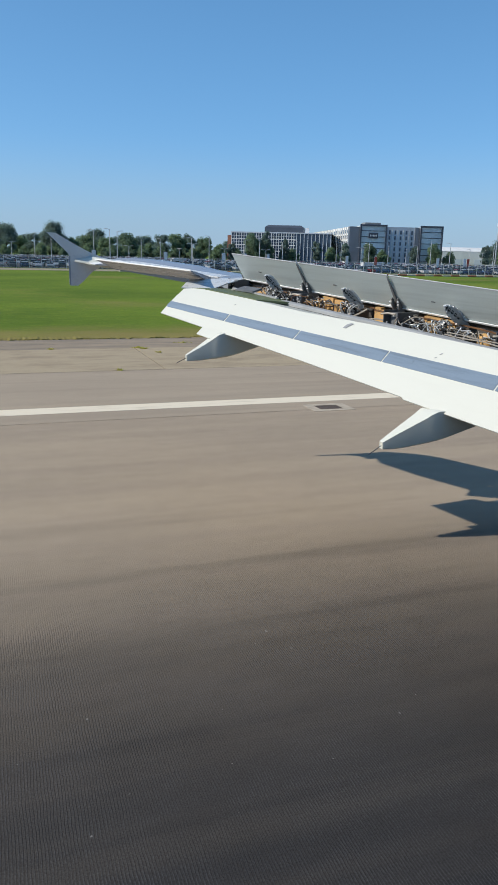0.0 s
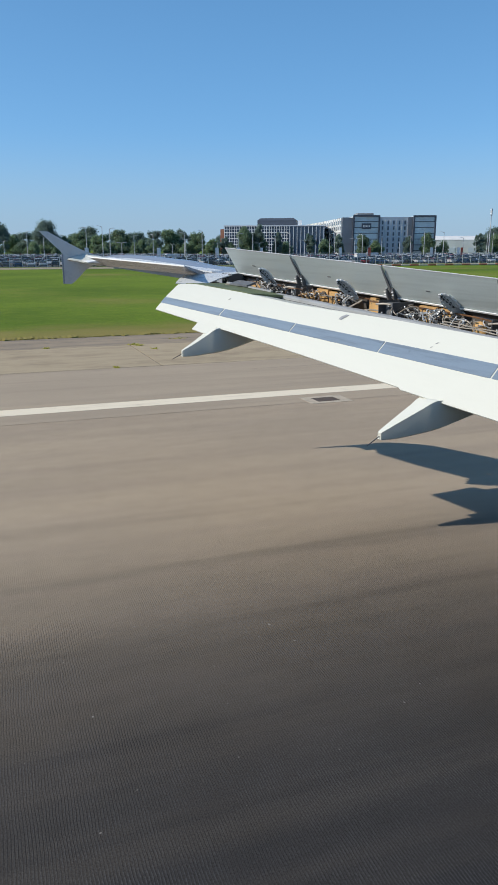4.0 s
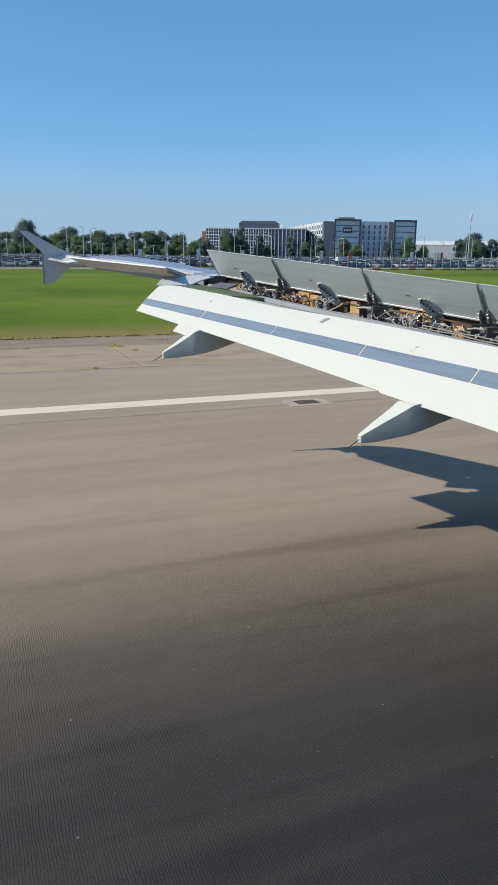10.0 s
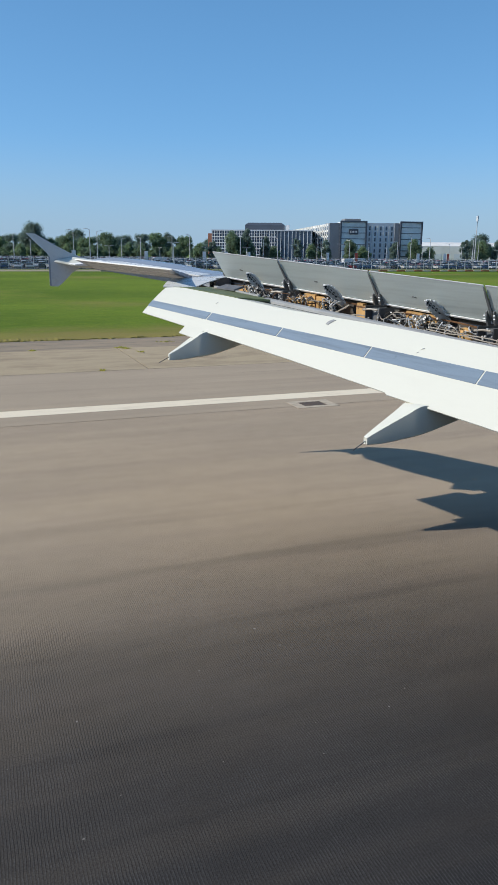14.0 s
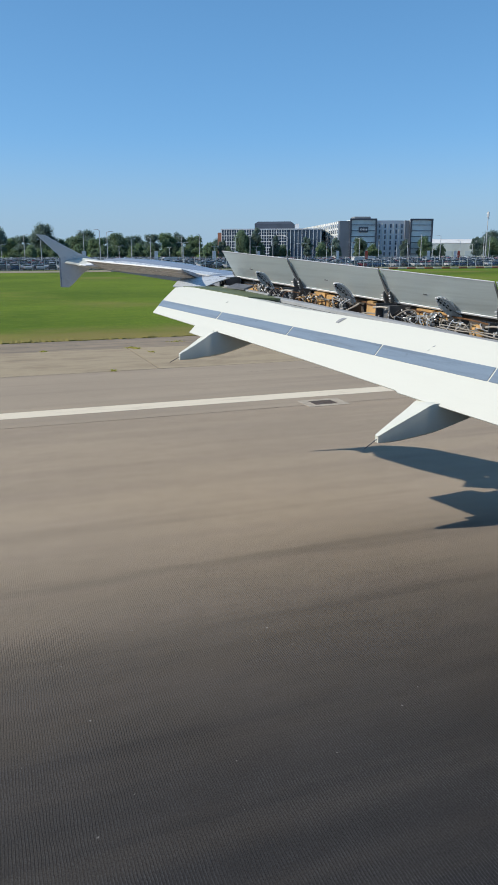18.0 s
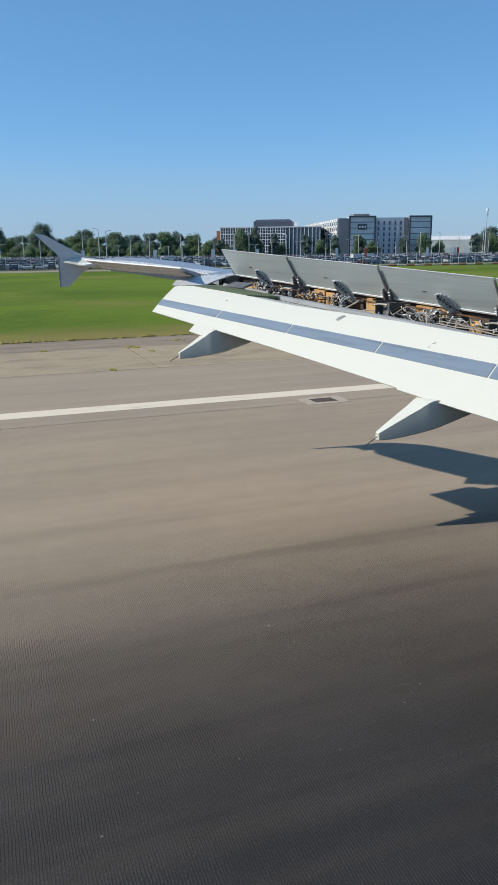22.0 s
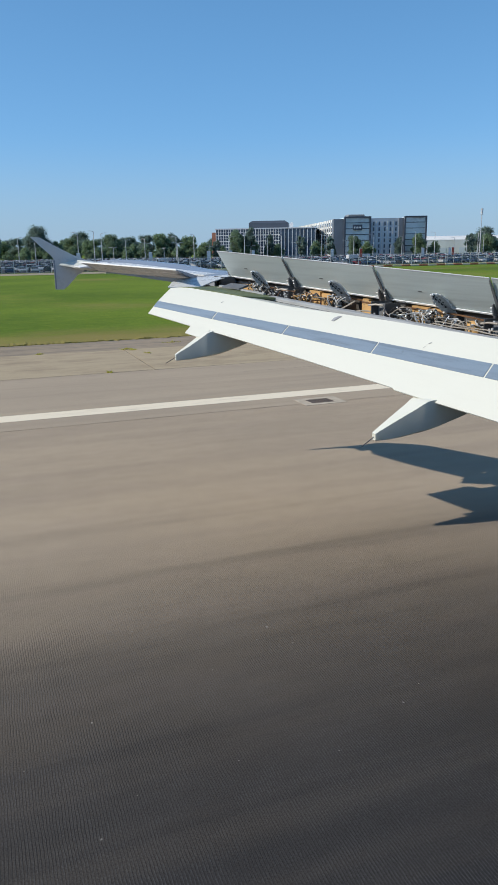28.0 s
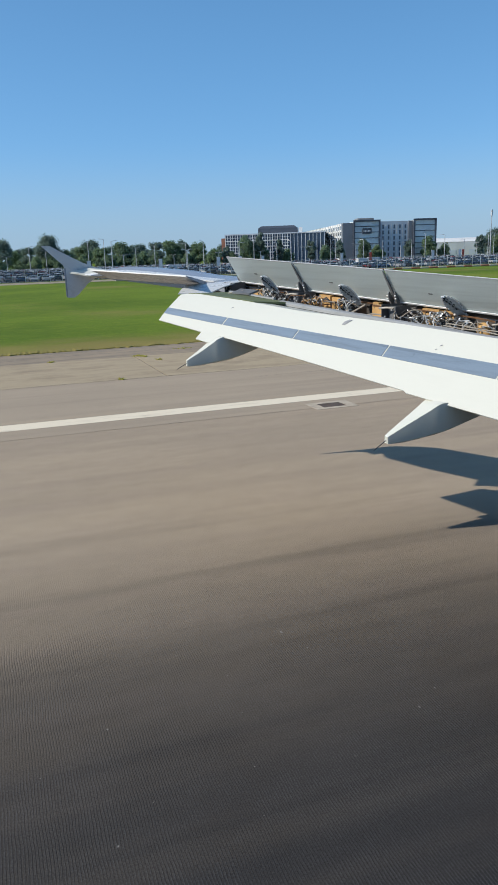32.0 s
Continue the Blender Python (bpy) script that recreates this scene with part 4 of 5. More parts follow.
# hydraulic valve blocks under the brackets
for ya, yb in ((10.85, 11.18), (9.36, 9.62), (7.76, 8.06), (6.3, 6.62), (4.9, 5.2)):
    block = bay_box("valve_block", ya + 0.03, yb - 0.03, 0.2, 0.42, 0.02, 0.14, M_STEEL, bay, "grey hydraulic valve block")
    for k in range(34):
        c = bay_point(rng.uniform(ya, yb), rng.uniform(0.38, 0.5), rng.uniform(0.06, 0.24))
        d = AFT * rng.uniform(0.02, 0.06) + Vector((0, rng.uniform(-0.03, 0.03), rng.uniform(-0.01, 0.03)))
        part("valve", tube(bmesh.new(), [c, c + d * 0.6, c + d], rng.uniform(0.008, 0.018), 8), rng.choice((M_ALU, M_SILL, M_SILL, M_STRUT, M_STEEL, M_RUBBER, M_CABLE)), block)
    for k in range(11):
        y = rng.uniform(ya - 0.03, yb)
        ctrl = [bay_point(y, 0.46, 0.05), bay_point(y + 0.02, 0.52, rng.uniform(0.12, 0.2)), bay_point(y + rng.uniform(-0.1, 0.1), 0.5, rng.uniform(0.18, 0.25)), bay_point(y + rng.uniform(-0.12, 0.12), 0.4, 0.14)]
        part("hose", tube(bmesh.new(), bend(ctrl, 4), rng.uniform(0.005, 0.008), 6), rng.choice((M_CABLE, M_POST, M_ALU, M_RUBBER)), block)

# dark strut feet with pale links and bolts
for ya, yb in ((11.88, 12.02), (10.36, 10.55), (8.62, 8.82), (7.02, 7.2), (5.45, 5.62)):
    foot = bay_box("strut_foot", ya, yb, 0.2, 0.4, 0.0, 0.22, M_STRUT, bay, "black strut foot")
    bay_box("cheek", ya - 0.015, ya - 0.002, 0.18, 0.5, 0.02, 0.25, M_STEEL, foot)
    bay_box("cheek", yb + 0.002, yb + 0.015, 0.18, 0.5, 0.02, 0.25, M_STEEL, foot)
    a, b = bay_point(yb + 0.05, 0.5, 0.19), bay_point(ya + 0.06, 0.46, 0.21)
    part("link", tube(bmesh.new(), [a, a.lerp(b, 0.5) + Vector((0, 0, 0.012)), b], 0.014, 8), M_CABLE, foot, "pale link rod")
    for k in range(7):
        q = bay_point(rng.uniform(ya - 0.03, yb + 0.03), 0.45, rng.uniform(0.05, 0.24))
        part("bolt", tube(bmesh.new(), [q, q + AFT * 0.02], rng.uniform(0.008, 0.016), 7), rng.choice((M_POST, M_POST, M_ALU)), foot)

# coiled and crossing lines between the blocks
for y0, y1, count, r0, r1, mats in ((10.58, 10.86, 9, 0.008, 0.011, (M_CABLE, M_CABLE, M_POST, M_STEEL, M_RUBBER)), (9.82, 10.3, 13, 0.008, 0.013, (M_CABLE, M_CABLE, M_RUST, M_PRIMER, M_STEEL)),
                                   (8.1, 8.6, 17, 0.008, 0.012, (M_POST, M_CABLE, M_CABLE, M_ALU, M_RUBBER, M_STEEL)), (7.25, 7.7, 7, 0.008, 0.011, (M_CABLE, M_POST)), (5.7, 7.0, 16, 0.008, 0.012, (M_CABLE, M_RUST, M_POST))):
    for k in range(count):
        y = rng.uniform(y0, y1)
        dy, s0 = rng.uniform(0.05, 0.2) * rng.choice((-1, 1)), rng.uniform(0.3, 0.6)
        ctrl = [bay_point(y - dy, s0, rng.uniform(0.02, 0.08))]
        for step in (-0.75, -0.25, 0.3, 0.8):
            ctrl.append(bay_point(y + dy * step + rng.uniform(-0.03, 0.03), s0 + rng.uniform(-0.1, 0.08), rng.uniform(0.09, 0.225)))
        ctrl.append(bay_point(y + dy * 1.1, s0 + rng.uniform(-0.12, 0.06), rng.uniform(0.04, 0.14)))
        r = rng.uniform(r0, r1) * 0.74
        pipe = part("hydraulic_line", tube(bmesh.new(), bend(ctrl, 3), r, 5), rng.choice(mats), bay)
        for q, far in ((ctrl[1], ctrl[2]), (ctrl[4], ctrl[3])):
            part("fitting", tube(bmesh.new(), [q.lerp(far, 0.1), q.lerp(far, 0.32)], r * 1.6, 6), rng.choice((M_ALU, M_POST, M_STEEL)), pipe)
run_pipe("feed_pipe", [bay_point(9.37, 0.5, 0.06), bay_point(9.28, 0.45, 0.13), bay_point(9.19, 0.42, 0.2)], 0.014, M_CABLE)
run_pipe("feed_pipe", [bay_point(9.16, 0.55, 0.05), bay_point(8.98, 0.5, 0.1), bay_point(8.84, 0.45, 0.1)], 0.011, M_CABLE)
for k in range(4):
    ctrl = [bay_point(7.85 - 0.24 * i, 0.62 + 0.07 * k, 0.075 + 0.018 * k + 0.02 * noise.noise((i * 0.9, k * 2.0, 1))) for i in range(10)]
    run_pipe("long_pipe", ctrl, 0.009, (M_POST, M_CABLE, M_CABLE, M_RUST)[k])
for s0, z, r, m in ((0.55, 0.07, 0.010, M_ALU), (0.15, 0.17, 0.012, M_RUST)):
    ctrl = [bay_point(11.4 - 0.45 * i, s0 + 0.06 * rng.uniform(-1, 1), z + 0.02 * rng.uniform(-1, 1)) for i in range(18)]
    part("long_pipe", tube(bmesh.new(), bend(ctrl, 3), r, 5), m, bay)
# dark hinged latch lying over the sill
rings = [[lip(y) + Vector((dx, 0, dz)) for dx, dz in ((-0.05 + o, 0.012), (0.1 + o, 0.05), (0.1 + o, 0.085), (-0.05 + o, 0.035))] for y, o in ((11.08, -0.08), (10.94, -0.02), (10.82, 0.03))]
latch = part("latch_plate", loft(bmesh.new(), rings), M_STRUT, bay, "dark latch plate")
part("latch_rod", tube(bmesh.new(), [lip(11.2) + Vector((-0.12, 0, 0.0)), lip(11.0) + Vector((0.0, 0, 0.06))], 0.011, 6), M_CABLE, latch)

# fuselage shell with its row of cabin windows, and the main wheels that carry the wing
HULL_Y, HULL_Z, HULL_R = -1.79, 3.75, 1.97
angles = [radians(a) for a in (5.5, 9.0, 12.5, 16.0, 19.5)] + [radians(19.5 + (346.0 / 30) * i) for i in range(1, 30)]
xs, cells = [], []
for k in range(-18, 19):
    xs += [0.055 + 0.533 * k - 0.13, 0.055 + 0.533 * k + 0.13]
xs = [-13.0, -11.0] + xs + [11.5, 14.0]
bm = bmesh.new()
grid = [[bm.verts.new((x, HULL_Y + HULL_R * math.cos(a), HULL_Z + HULL_R * math.sin(a))) for a in angles] for x in xs]
for i in range(len(xs) - 1):
    window_bay = 0.2 < xs[i + 1] - xs[i] < 0.265
    for j in range(len(angles)):
        if window_bay and j < 4:
            continue
        jj = (j + 1) % len(angles)
        bm.faces.new((grid[i][j], grid[i + 1][j], grid[i + 1][jj], grid[i][jj]))
for end, tip_x, dz in ((0, -19.0, 0.9), (-1, 18.6, -0.5)):
    ring = grid[end]
    for r, f in ((0.72, 0.55), (0.3, 0.95)):
        nxt = [bm.verts.new((ring[0].co.x * 0 + grid[end][0].co.x + (tip_x - grid[end][0].co.x) * f, HULL_Y + HULL_R * r * math.cos(a), HULL_Z + dz * f + HULL_R * r * math.sin(a))) for a in angles]
        for j in range(len(angles)):
            jj = (j + 1) % len(angles)
            bm.faces.new((ring[j], nxt[j], nxt[jj], ring[jj]))
        ring = nxt
    bm.faces.new(ring)
bmesh.ops.recalc_face_normals(bm, faces=bm.faces)
bmesh.ops.solidify(bm, geom=list(bm.faces), thickness=0.05)
part("fuselage", bm, M_WHITE, airliner, "plain white fuselage shell with cabin window openings", True)
part("cabin_floor", a_box(-12.5, 13.5, HULL_Y - 1.75, HULL_Y + 1.75, HULL_Z - 0.62, HULL_Z - 0.56), M_POST, airliner)
for gx, gy in ((4.6, 1.2), (4.6, -5.9), (16.2, -2.35)):
    part("gear_strut", tube(bmesh.new(), [(gx, gy, 0.5), (gx, gy, 2.7)], 0.11, 10), M_ALU, airliner)
    for s in (-0.42, 0.42):
        part("wheel", tube(bmesh.new(), [(gx, gy + s - 0.18, 0.57), (gx, gy + s - 0.14, 0.57), (gx, gy + s + 0.14, 0.57), (gx, gy + s + 0.18, 0.57)], 0.57, 20), M_RUBBER, airliner)
part("gear_beam", tube(bmesh.new(), [(4.6, -6.0, 2.6), (4.6, 1.3, 2.6)], 0.2, 8), M_ALU, airliner)

# ---------------------------------------------------------------- perimeter fence
fence_thing = thing("perimeter_fence", pose(0, FENCE_Y, 0), "grey chain-link airport perimeter fence on many posts", "fence")
post_bm = bmesh.new()
box(post_bm, -0.06, 0.06, -0.06, 0.06, -0.1, 2.75)
loft(post_bm, [[(-0.05, -0.05, 2.75), (0.05, -0.05, 2.75), (0.05, 0.05, 2.75), (-0.05, 0.05, 2.75)],
               [(-0.04, -0.4, 3.15), (0.04, -0.4, 3.15), (0.04, -0.34, 3.18), (-0.04, -0.34, 3.18)]])
post = part("post", post_bm, M_POST, fence_thing)
post.location.x = -40
for k in range(1, 110):
    p = post.copy()
    scene.collection.objects.link(p)
    p.location.x = -40 + 2.9 * k
bm = bmesh.new()
bm.faces.new([bm.verts.new(p) for p in ((-40, 0.08, 0.02), (276, 0.08, 0.02), (276, 0.08, 2.7), (-40, 0.08, 2.7))])
part("mesh_panel", bm, M_MESH, fence_thing, "grey see-through wire mesh")
for z in (0.12, 1.35, 2.65):
    part("rail_wire", a_box(-40, 276, 0.06, 0.1, z - 0.02, z + 0.02), M_POST, fence_thing)
for k in range(3):
    part("barbed_wire", a_box(-40, 276, -0.12 - 0.11 * k, -0.1 - 0.11 * k, 2.84 + 0.12 * k, 2.87 + 0.12 * k), M_POST, fence_thing)

# red and white barrier blocks along the far taxiway edge
block = bmesh.new()
loft(block, [[(-1.2, -0.3, -0.06), (1.2, -0.3, -0.06), (1.2, 0.3, -0.06), (-1.2, 0.3, -0.06)], [(-1.2, -0.28, 0.25), (1.2, -0.28, 0.25), (1.2, 0.28, 0.15), (-1.2, 0.28, 0.15)],
             [(-1.18, -0.12, 0.35), (1.18, -0.12, 0.35), (1.18, 0.12, 0.35), (-1.18, 0.12, 0.35)]])
first = link_mesh("barrier_block", block, M_CONC)
first.matrix_world = pose(60, 165.5, 0)
tagged(first, "dusty white barrier block on the grass", "barrier", "barrier blocks by the road")
red = link_mesh("barrier_block", a_box(-1.2, 1.2, -0.3, 0.3, -0.06, 0.35, bevel=0.05), M_ORANGE)
red.matrix_world = pose(62.6, 165.5, 0)
tagged(red, "red plastic barrier block on the grass", "barrier", "barrier blocks by the road")
for k in [k for k in range(-6, 20) if k]:
    copy_thing(first, pose(60 + 5.2 * k, 165.5 - 0.08 * k, 0))
    copy_thing(red, pose(62.6 + 5.2 * k, 165.5 - 0.08 * k, 0))


# ---------------------------------------------------------------- cars
def make_car(tall, long):
    """A parked car, its nose along +y."""
    car = new("car")
    h, l = tall, long / 2
    prof = [(-l, 0.35), (-l, 0.75), (-l * 0.93, 0.98), (l * 0.45, 1.0), (l * 0.92, 0.86), (l, 0.68), (l, 0.35), (l * 0.6, 0.24), (-l * 0.6, 0.24)]
    bm = bmesh.new()
    loft(bm, [[(x, y, z if abs(x) < 0.8 else z * 0.98 + 0.01) for y, z in prof] for x in (-0.88, -0.8, 0.8, 0.88)])
    part("body", bm, M_CAR, car)
    bm = bmesh.new()
    lower = [(-0.8, -l * 0.9, 0.97), (0.8, -l * 0.9, 0.97), (0.8, l * 0.42, 0.99), (-0.8, l * 0.42, 0.99)]
    upper = [(-0.66, -l * 0.68, h - 0.06), (0.66, -l * 0.68, h - 0.06), (0.66, l * 0.08, h - 0.04), (-0.66, l * 0.08, h - 0.04)]
    loft(bm, [lower, upper])
    part("window_glass", bm, M_GLASS, car)
    bm = bmesh.new()
    loft(bm, [[(x * 1.02, y, z - 0.03) for x, y, z in upper], [(x * 0.92, y * 0.95, h + 0.02) for x, y, z in upper]])
    part("roof", bm, M_CAR, car)
    for x in (-0.78, 0.78):
        for y in (-l * 0.62, l * 0.62):
            part("wheel", tube(bmesh.new(), [(x - 0.1, y, 0.31), (x + 0.1, y, 0.31)], 0.31, 10), M_RUBBER, car)
    return car


kinds = [tagged(make_car(1.45, 4.2), "small hatchback parked in the full car park", "car", "cars in the car park"),
         tagged(make_car(1.42, 4.6), "saloon car parked in a long row", "car", "cars in the car park"),
         tagged(make_car(1.72, 4.5), "tall family car parked among other cars", "car", "cars in the car park")]
used = [False] * 3
count = 0
for row, fill in ((192, 0.85), (198, 0.85), (208, 0.85), (214, 0.8), (225, 0.8), (231, 0.8)):
    x = row * 0.0
    while x < min(row * 0.84, 400 if row < 335 else 112) and count < 298:
        x += 2.9
        if rng.random() > fill or noise.noise((x * 0.03, row * 0.1, 2)) < -0.3:
            continue
        k = rng.randrange(3)
        m = pose(x + rng.uniform(-0.15, 0.15), row + rng.uniform(-0.3, 0.3), -0.03, 0, 0, rng.choice((0, 180)) + rng.uniform(-3, 3))
        if used[k]:
            copy_thing(kinds[k], m)
        else:
            kinds[k].matrix_world, used[k] = m, True
        count += 1


# the rows further off, past counting
verts, faces, slots = [], [], []
for row in range(240, 424, 8):
    x = 0.0
    while x < row * 0.86 + 20:
        x += 2.75
        if rng.random() > 0.72 or (row > 335 and x > 100):
            continue
        h, l, o = rng.uniform(1.4, 1.75), rng.uniform(2.0, 2.35), len(verts)
        for w, y0, y1, z in ((0.88, -l, l, 0.3), (0.88, -l, l, 0.95), (0.8, -l * 0.9, l * 0.45, 0.97), (0.64, -l * 0.66, l * 0.1, h - 0.1), (0.64, -l * 0.66, l * 0.1, h - 0.08), (0.55, -l * 0.6, l * 0.06, h)):
            verts += [(x - w, row + y0, z), (x + w, row + y0, z), (x + w, row + y1, z), (x - w, row + y1, z)]
        for base, slot in ((0, 0), (8, 1), (16, 0)):
            a = o + base
            faces += [(a + i, a + (i + 1) % 4, a + 4 + (i + 1) % 4, a + 4 + i) for i in range(4)] + [(a + 4, a + 5, a + 6, a + 7)]
            slots += [slot] * 5
me = bpy.data.meshes.new("distant_cars")
me.from_pydata(verts, [], faces)
me.materials.append(M_CAR_FAR)
me.materials.append(M_GLASS)
me.polygons.foreach_set("material_index", slots)
tagged(new("distant_cars", me), "far rows of parked cars, mostly white, silver and black", "cars", kind="stuff")


def make_van(m, label):
    van = thing("van", m, label, "van", "vans by the fence")
    bm = bmesh.new()
    prof = [(-2.9, 0.35), (-2.9, 2.55), (1.3, 2.6), (1.95, 2.3), (2.35, 1.45), (2.95, 1.2), (3.0, 0.4)]
    loft(bm, [[(y, x, z) for y, z in prof] for x in (-1.0, -0.9, 0.9, 1.0)])
    part("body", bm, M_VAN, van)
    part("windscreen", a_box(1.7, 2.2, -1.01, 1.01, 1.45, 2.15, bevel=0.08), M_GLASS, van)
    for x in (-1.9, 2.0):
        for y in (-0.85, 0.85):
            part("wheel", tube(bmesh.new(), [(x, y - 0.12, 0.36), (x, y + 0.12, 0.36)], 0.36, 10), M_RUBBER, van)
    return van


van = make_van(pose(128, 236, -0.03), "white panel van parked among the cars")
copy_thing(van, pose(86, 231, -0.03))
copy_thing(van, pose(61, 248, -0.03, 0, 0, 180))
copy_thing(van, pose(150, 268, -0.03))


# ---------------------------------------------------------------- lamp posts, banners, masts
def lamp_post(h, m, double):
    ob = thing("lamp_post", m, "tall slim galvanised lamp post above the parked cars", "lamp post", "lamp posts in the car park")
    part("pole", tube(bmesh.new(), [(0, 0, -0.05), (0, 0, h * 0.4), (0, 0, h)], 0.17, 8, 0.55), M_POLE, ob)
    for s in ((-1, 1) if double else (1,)):
        part("arm", tube(bmesh.new(), bend([(0, 0, h - 0.15), (s * 0.6, 0, h + 0.1), (s * 1.2, 0, h + 0.15)], 3), 0.07, 6), M_POLE, ob)
        bm = bmesh.new()
        loft(bm, [[(s * 1.1, -0.16, h + 0.08), (s * 1.1, 0.16, h + 0.08), (s * 1.1, 0.14, h + 0.25), (s * 1.1, -0.14, h + 0.25)],
                  [(s * 1.95, -0.12, h + 0.12), (s * 1.95, 0.12, h + 0.12), (s * 1.95, 0.08, h + 0.2), (s * 1.95, -0.08, h + 0.2)]])
        part("lamp_head", bm, M_POLE, ob)
    return ob


tall, short = lamp_post(10.2, pose(38, 232, 0), False), lamp_post(7.0, pose(61, 228, 0), True)
for k in range(34):
    y = rng.choice((231, 248, 268, 288, 308, 330))
    x = (0.02 + 0.80 * (k + rng.uniform(0.1, 0.9)) / 34) * y
    post_copy = copy_thing(tall if k % 3 else short, pose(x, y, 0, 0, 0, rng.choice((0, 90, 180, 180)) + rng.uniform(-30, 30)))
    post_copy.scale.z = rng.uniform(0.82, 1.12)


def banner(m, material, label):
    ob = thing("banner_sign", m, label, "sign", "banners in the car park")
    part("pole", tube(bmesh.new(), [(0, 0, -0.05), (0, 0, 4.6)], 0.06, 6), M_POLE, ob)
    part("panel", a_box(0.08, 1.15, -0.05, 0.05, 1.7, 4.5, bevel=0.02), material, ob)
    return ob


white_banner = banner(pose(70, 226, 0), M_SIGN, "plain white upright banner sign in the car park")
red_banner = banner(pose(126, 229, 0), M_RED, "plain orange-red upright banner sign in the car park")
for k in range(7):
    copy_thing(white_banner, pose(30 + 23 * k + rng.uniform(-3, 3), 224 + rng.choice((0, 9, 22, 40)), 0))
copy_thing(red_banner, pose(176, 246, 0))

mast = thing("radio_mast", pose(286, 372, 0), "slim steel radio mast with panel antennas", "mast")
part("pole", tube(bmesh.new(), [(0, 0, 0), (0, 0, 27)], 0.32, 8, 0.6), M_POLE, mast)
for k in range(3):
    a = 2.1 * k
    part("antenna", a_box(0.5 * math.cos(a) - 0.2, 0.5 * math.cos(a) + 0.2, 0.5 * math.sin(a) - 0.15, 0.5 * math.sin(a) + 0.15, 23.6, 26.6, bevel=0.05), M_SIGN, mast)
part("platform", tube(bmesh.new(), [(0, 0, 23), (0, 0, 23.25)], 0.8, 10), M_POLE, mast)


# ---------------------------------------------------------------- trees
def crown_mesh(seed, w, h, dark, base):
    r = random.Random(seed)
    bm = bmesh.new()
    lobes = []
    for _ in range(24):
        t = r.random()
        z = base + (h - base) * (0.15 + 0.75 * t)
        spread = w * 0.5 * math.sin(math.pi * min(0.25 + 0.62 * t, 0.97))
        a, q = r.uniform(0, 2 * math.pi), spread * math.sqrt(r.random()) * 0.8
        lobes.append((Vector((q * math.cos(a), q * math.sin(a), z)), r.uniform(0.11, 0.2) * w))
    for c, rad in lobes:
        ball = bmesh.ops.create_icosphere(bm, subdivisions=2, radius=rad * 0.5, matrix=Matrix.Translation(c))
        for v in ball["verts"]:
            v.co = c + (v.co - c) * (1 + 0.28 * noise.noise(v.co * 0.9 + Vector((seed, 0, 0))))
    for _ in range(8500):
        c, rad = r.choice(lobes)
        d = Vector((r.gauss(0, 1), r.gauss(0, 1), r.gauss(0, 0.8))).normalized()
        p = c + d * rad * r.uniform(0.45, 1.25)
        if p.z < base * 0.8:
            continue
        s = r.uniform(0.14, 0.27) * (0.7 + w / 22)
        n = (d + Vector((r.gauss(0, 0.5), r.gauss(0, 0.5), r.gauss(0, 0.5)))).normalized()
        u = n.orthogonal().normalized()
        v = n.cross(u)
        a = r.uniform(0, 6.28)
        u, v = u * math.cos(a) + v * math.sin(a), v * math.cos(a) - u * math.sin(a)
        k = [u * s, v * s * 0.8 + n * s * 0.3, -u * s, -v * s * 0.8 + n * s * 0.3]
        bm.faces.new([bm.verts.new(p + q) for q in k])
    return bm


def make_tree(seed, w, h, dark, label):
    r = random.Random(seed + 50)
    tree = tagged(new("tree"), label, "tree", "trees behind the car park")
    base = h * 0.07
    bm = bmesh.new()
    tube(bm, bend([(0, 0, -0.2), (0.1, 0.05, h * 0.25), (-0.1, 0.1, h * 0.6)], 3), 0.025 * h, 7, 0.4)
    for k in range(5):
        a = r.uniform(0, 6.28)
        z = h * r.uniform(0.2, 0.5)
        tube(bm, [(0, 0, z), (math.cos(a) * w * 0.16, math.sin(a) * w * 0.16, z + h * 0.12), (math.cos(a) * w * 0.3, math.sin(a) * w * 0.3, z + h * 0.2)], 0.01 * h, 5, 0.4)
    part("trunk", bm, M_BARK, tree)
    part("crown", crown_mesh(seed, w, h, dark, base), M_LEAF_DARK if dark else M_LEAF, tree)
    return tree


oaks = [make_tree(1, 13, 15, True, "broad dark green roadside tree in full leaf"), make_tree(2, 15, 17, True, "wide dark green tree with an uneven crown"),
        make_tree(3, 11, 12, False, "rounded mid green tree in full leaf"), make_tree(4, 10, 14, True, "upright dark green tree in full leaf"),
        make_tree(5, 14, 13, False, "spreading light green tree behind the car park")]
small = [make_tree(6, 6.5, 8.5, False, "young green tree before the hotel"), make_tree(7, 5, 10, True, "slender dark green tree"), make_tree(8, 8, 6.5, False, "bushy low green tree")]
spots = []
k = 0
x = -30.0
while x < 128:
    spots.append((oaks, k % 5, x, 440 + rng.uniform(-10, 24), rng.uniform(0.88, 1.22)))
    x += rng.uniform(6, 12)
    k += rng.choice((1, 2, 3))
x = -40.0
while x < 330:
    spots.append((oaks, k % 5, x, (520 if x < 120 else 560) + rng.uniform(-15, 25), rng.uniform(0.85, 1.1) if x < 120 else rng.uniform(0.7, 0.9)))
    x += rng.uniform(8, 15)
    k += rng.choice((1, 2, 3))
for x in (104, 108, 113, 118, 122, 126, 131, 137, 143, 155, 166, 171, 188, 196, 214, 224, 231, 262, 274, 281, 296):
    spots.append((small, k % 3, x + rng.uniform(-3, 3), 343 + rng.uniform(-4, 4), rng.uniform(1.05, 1.55)))
    k += rng.choice((1, 2))
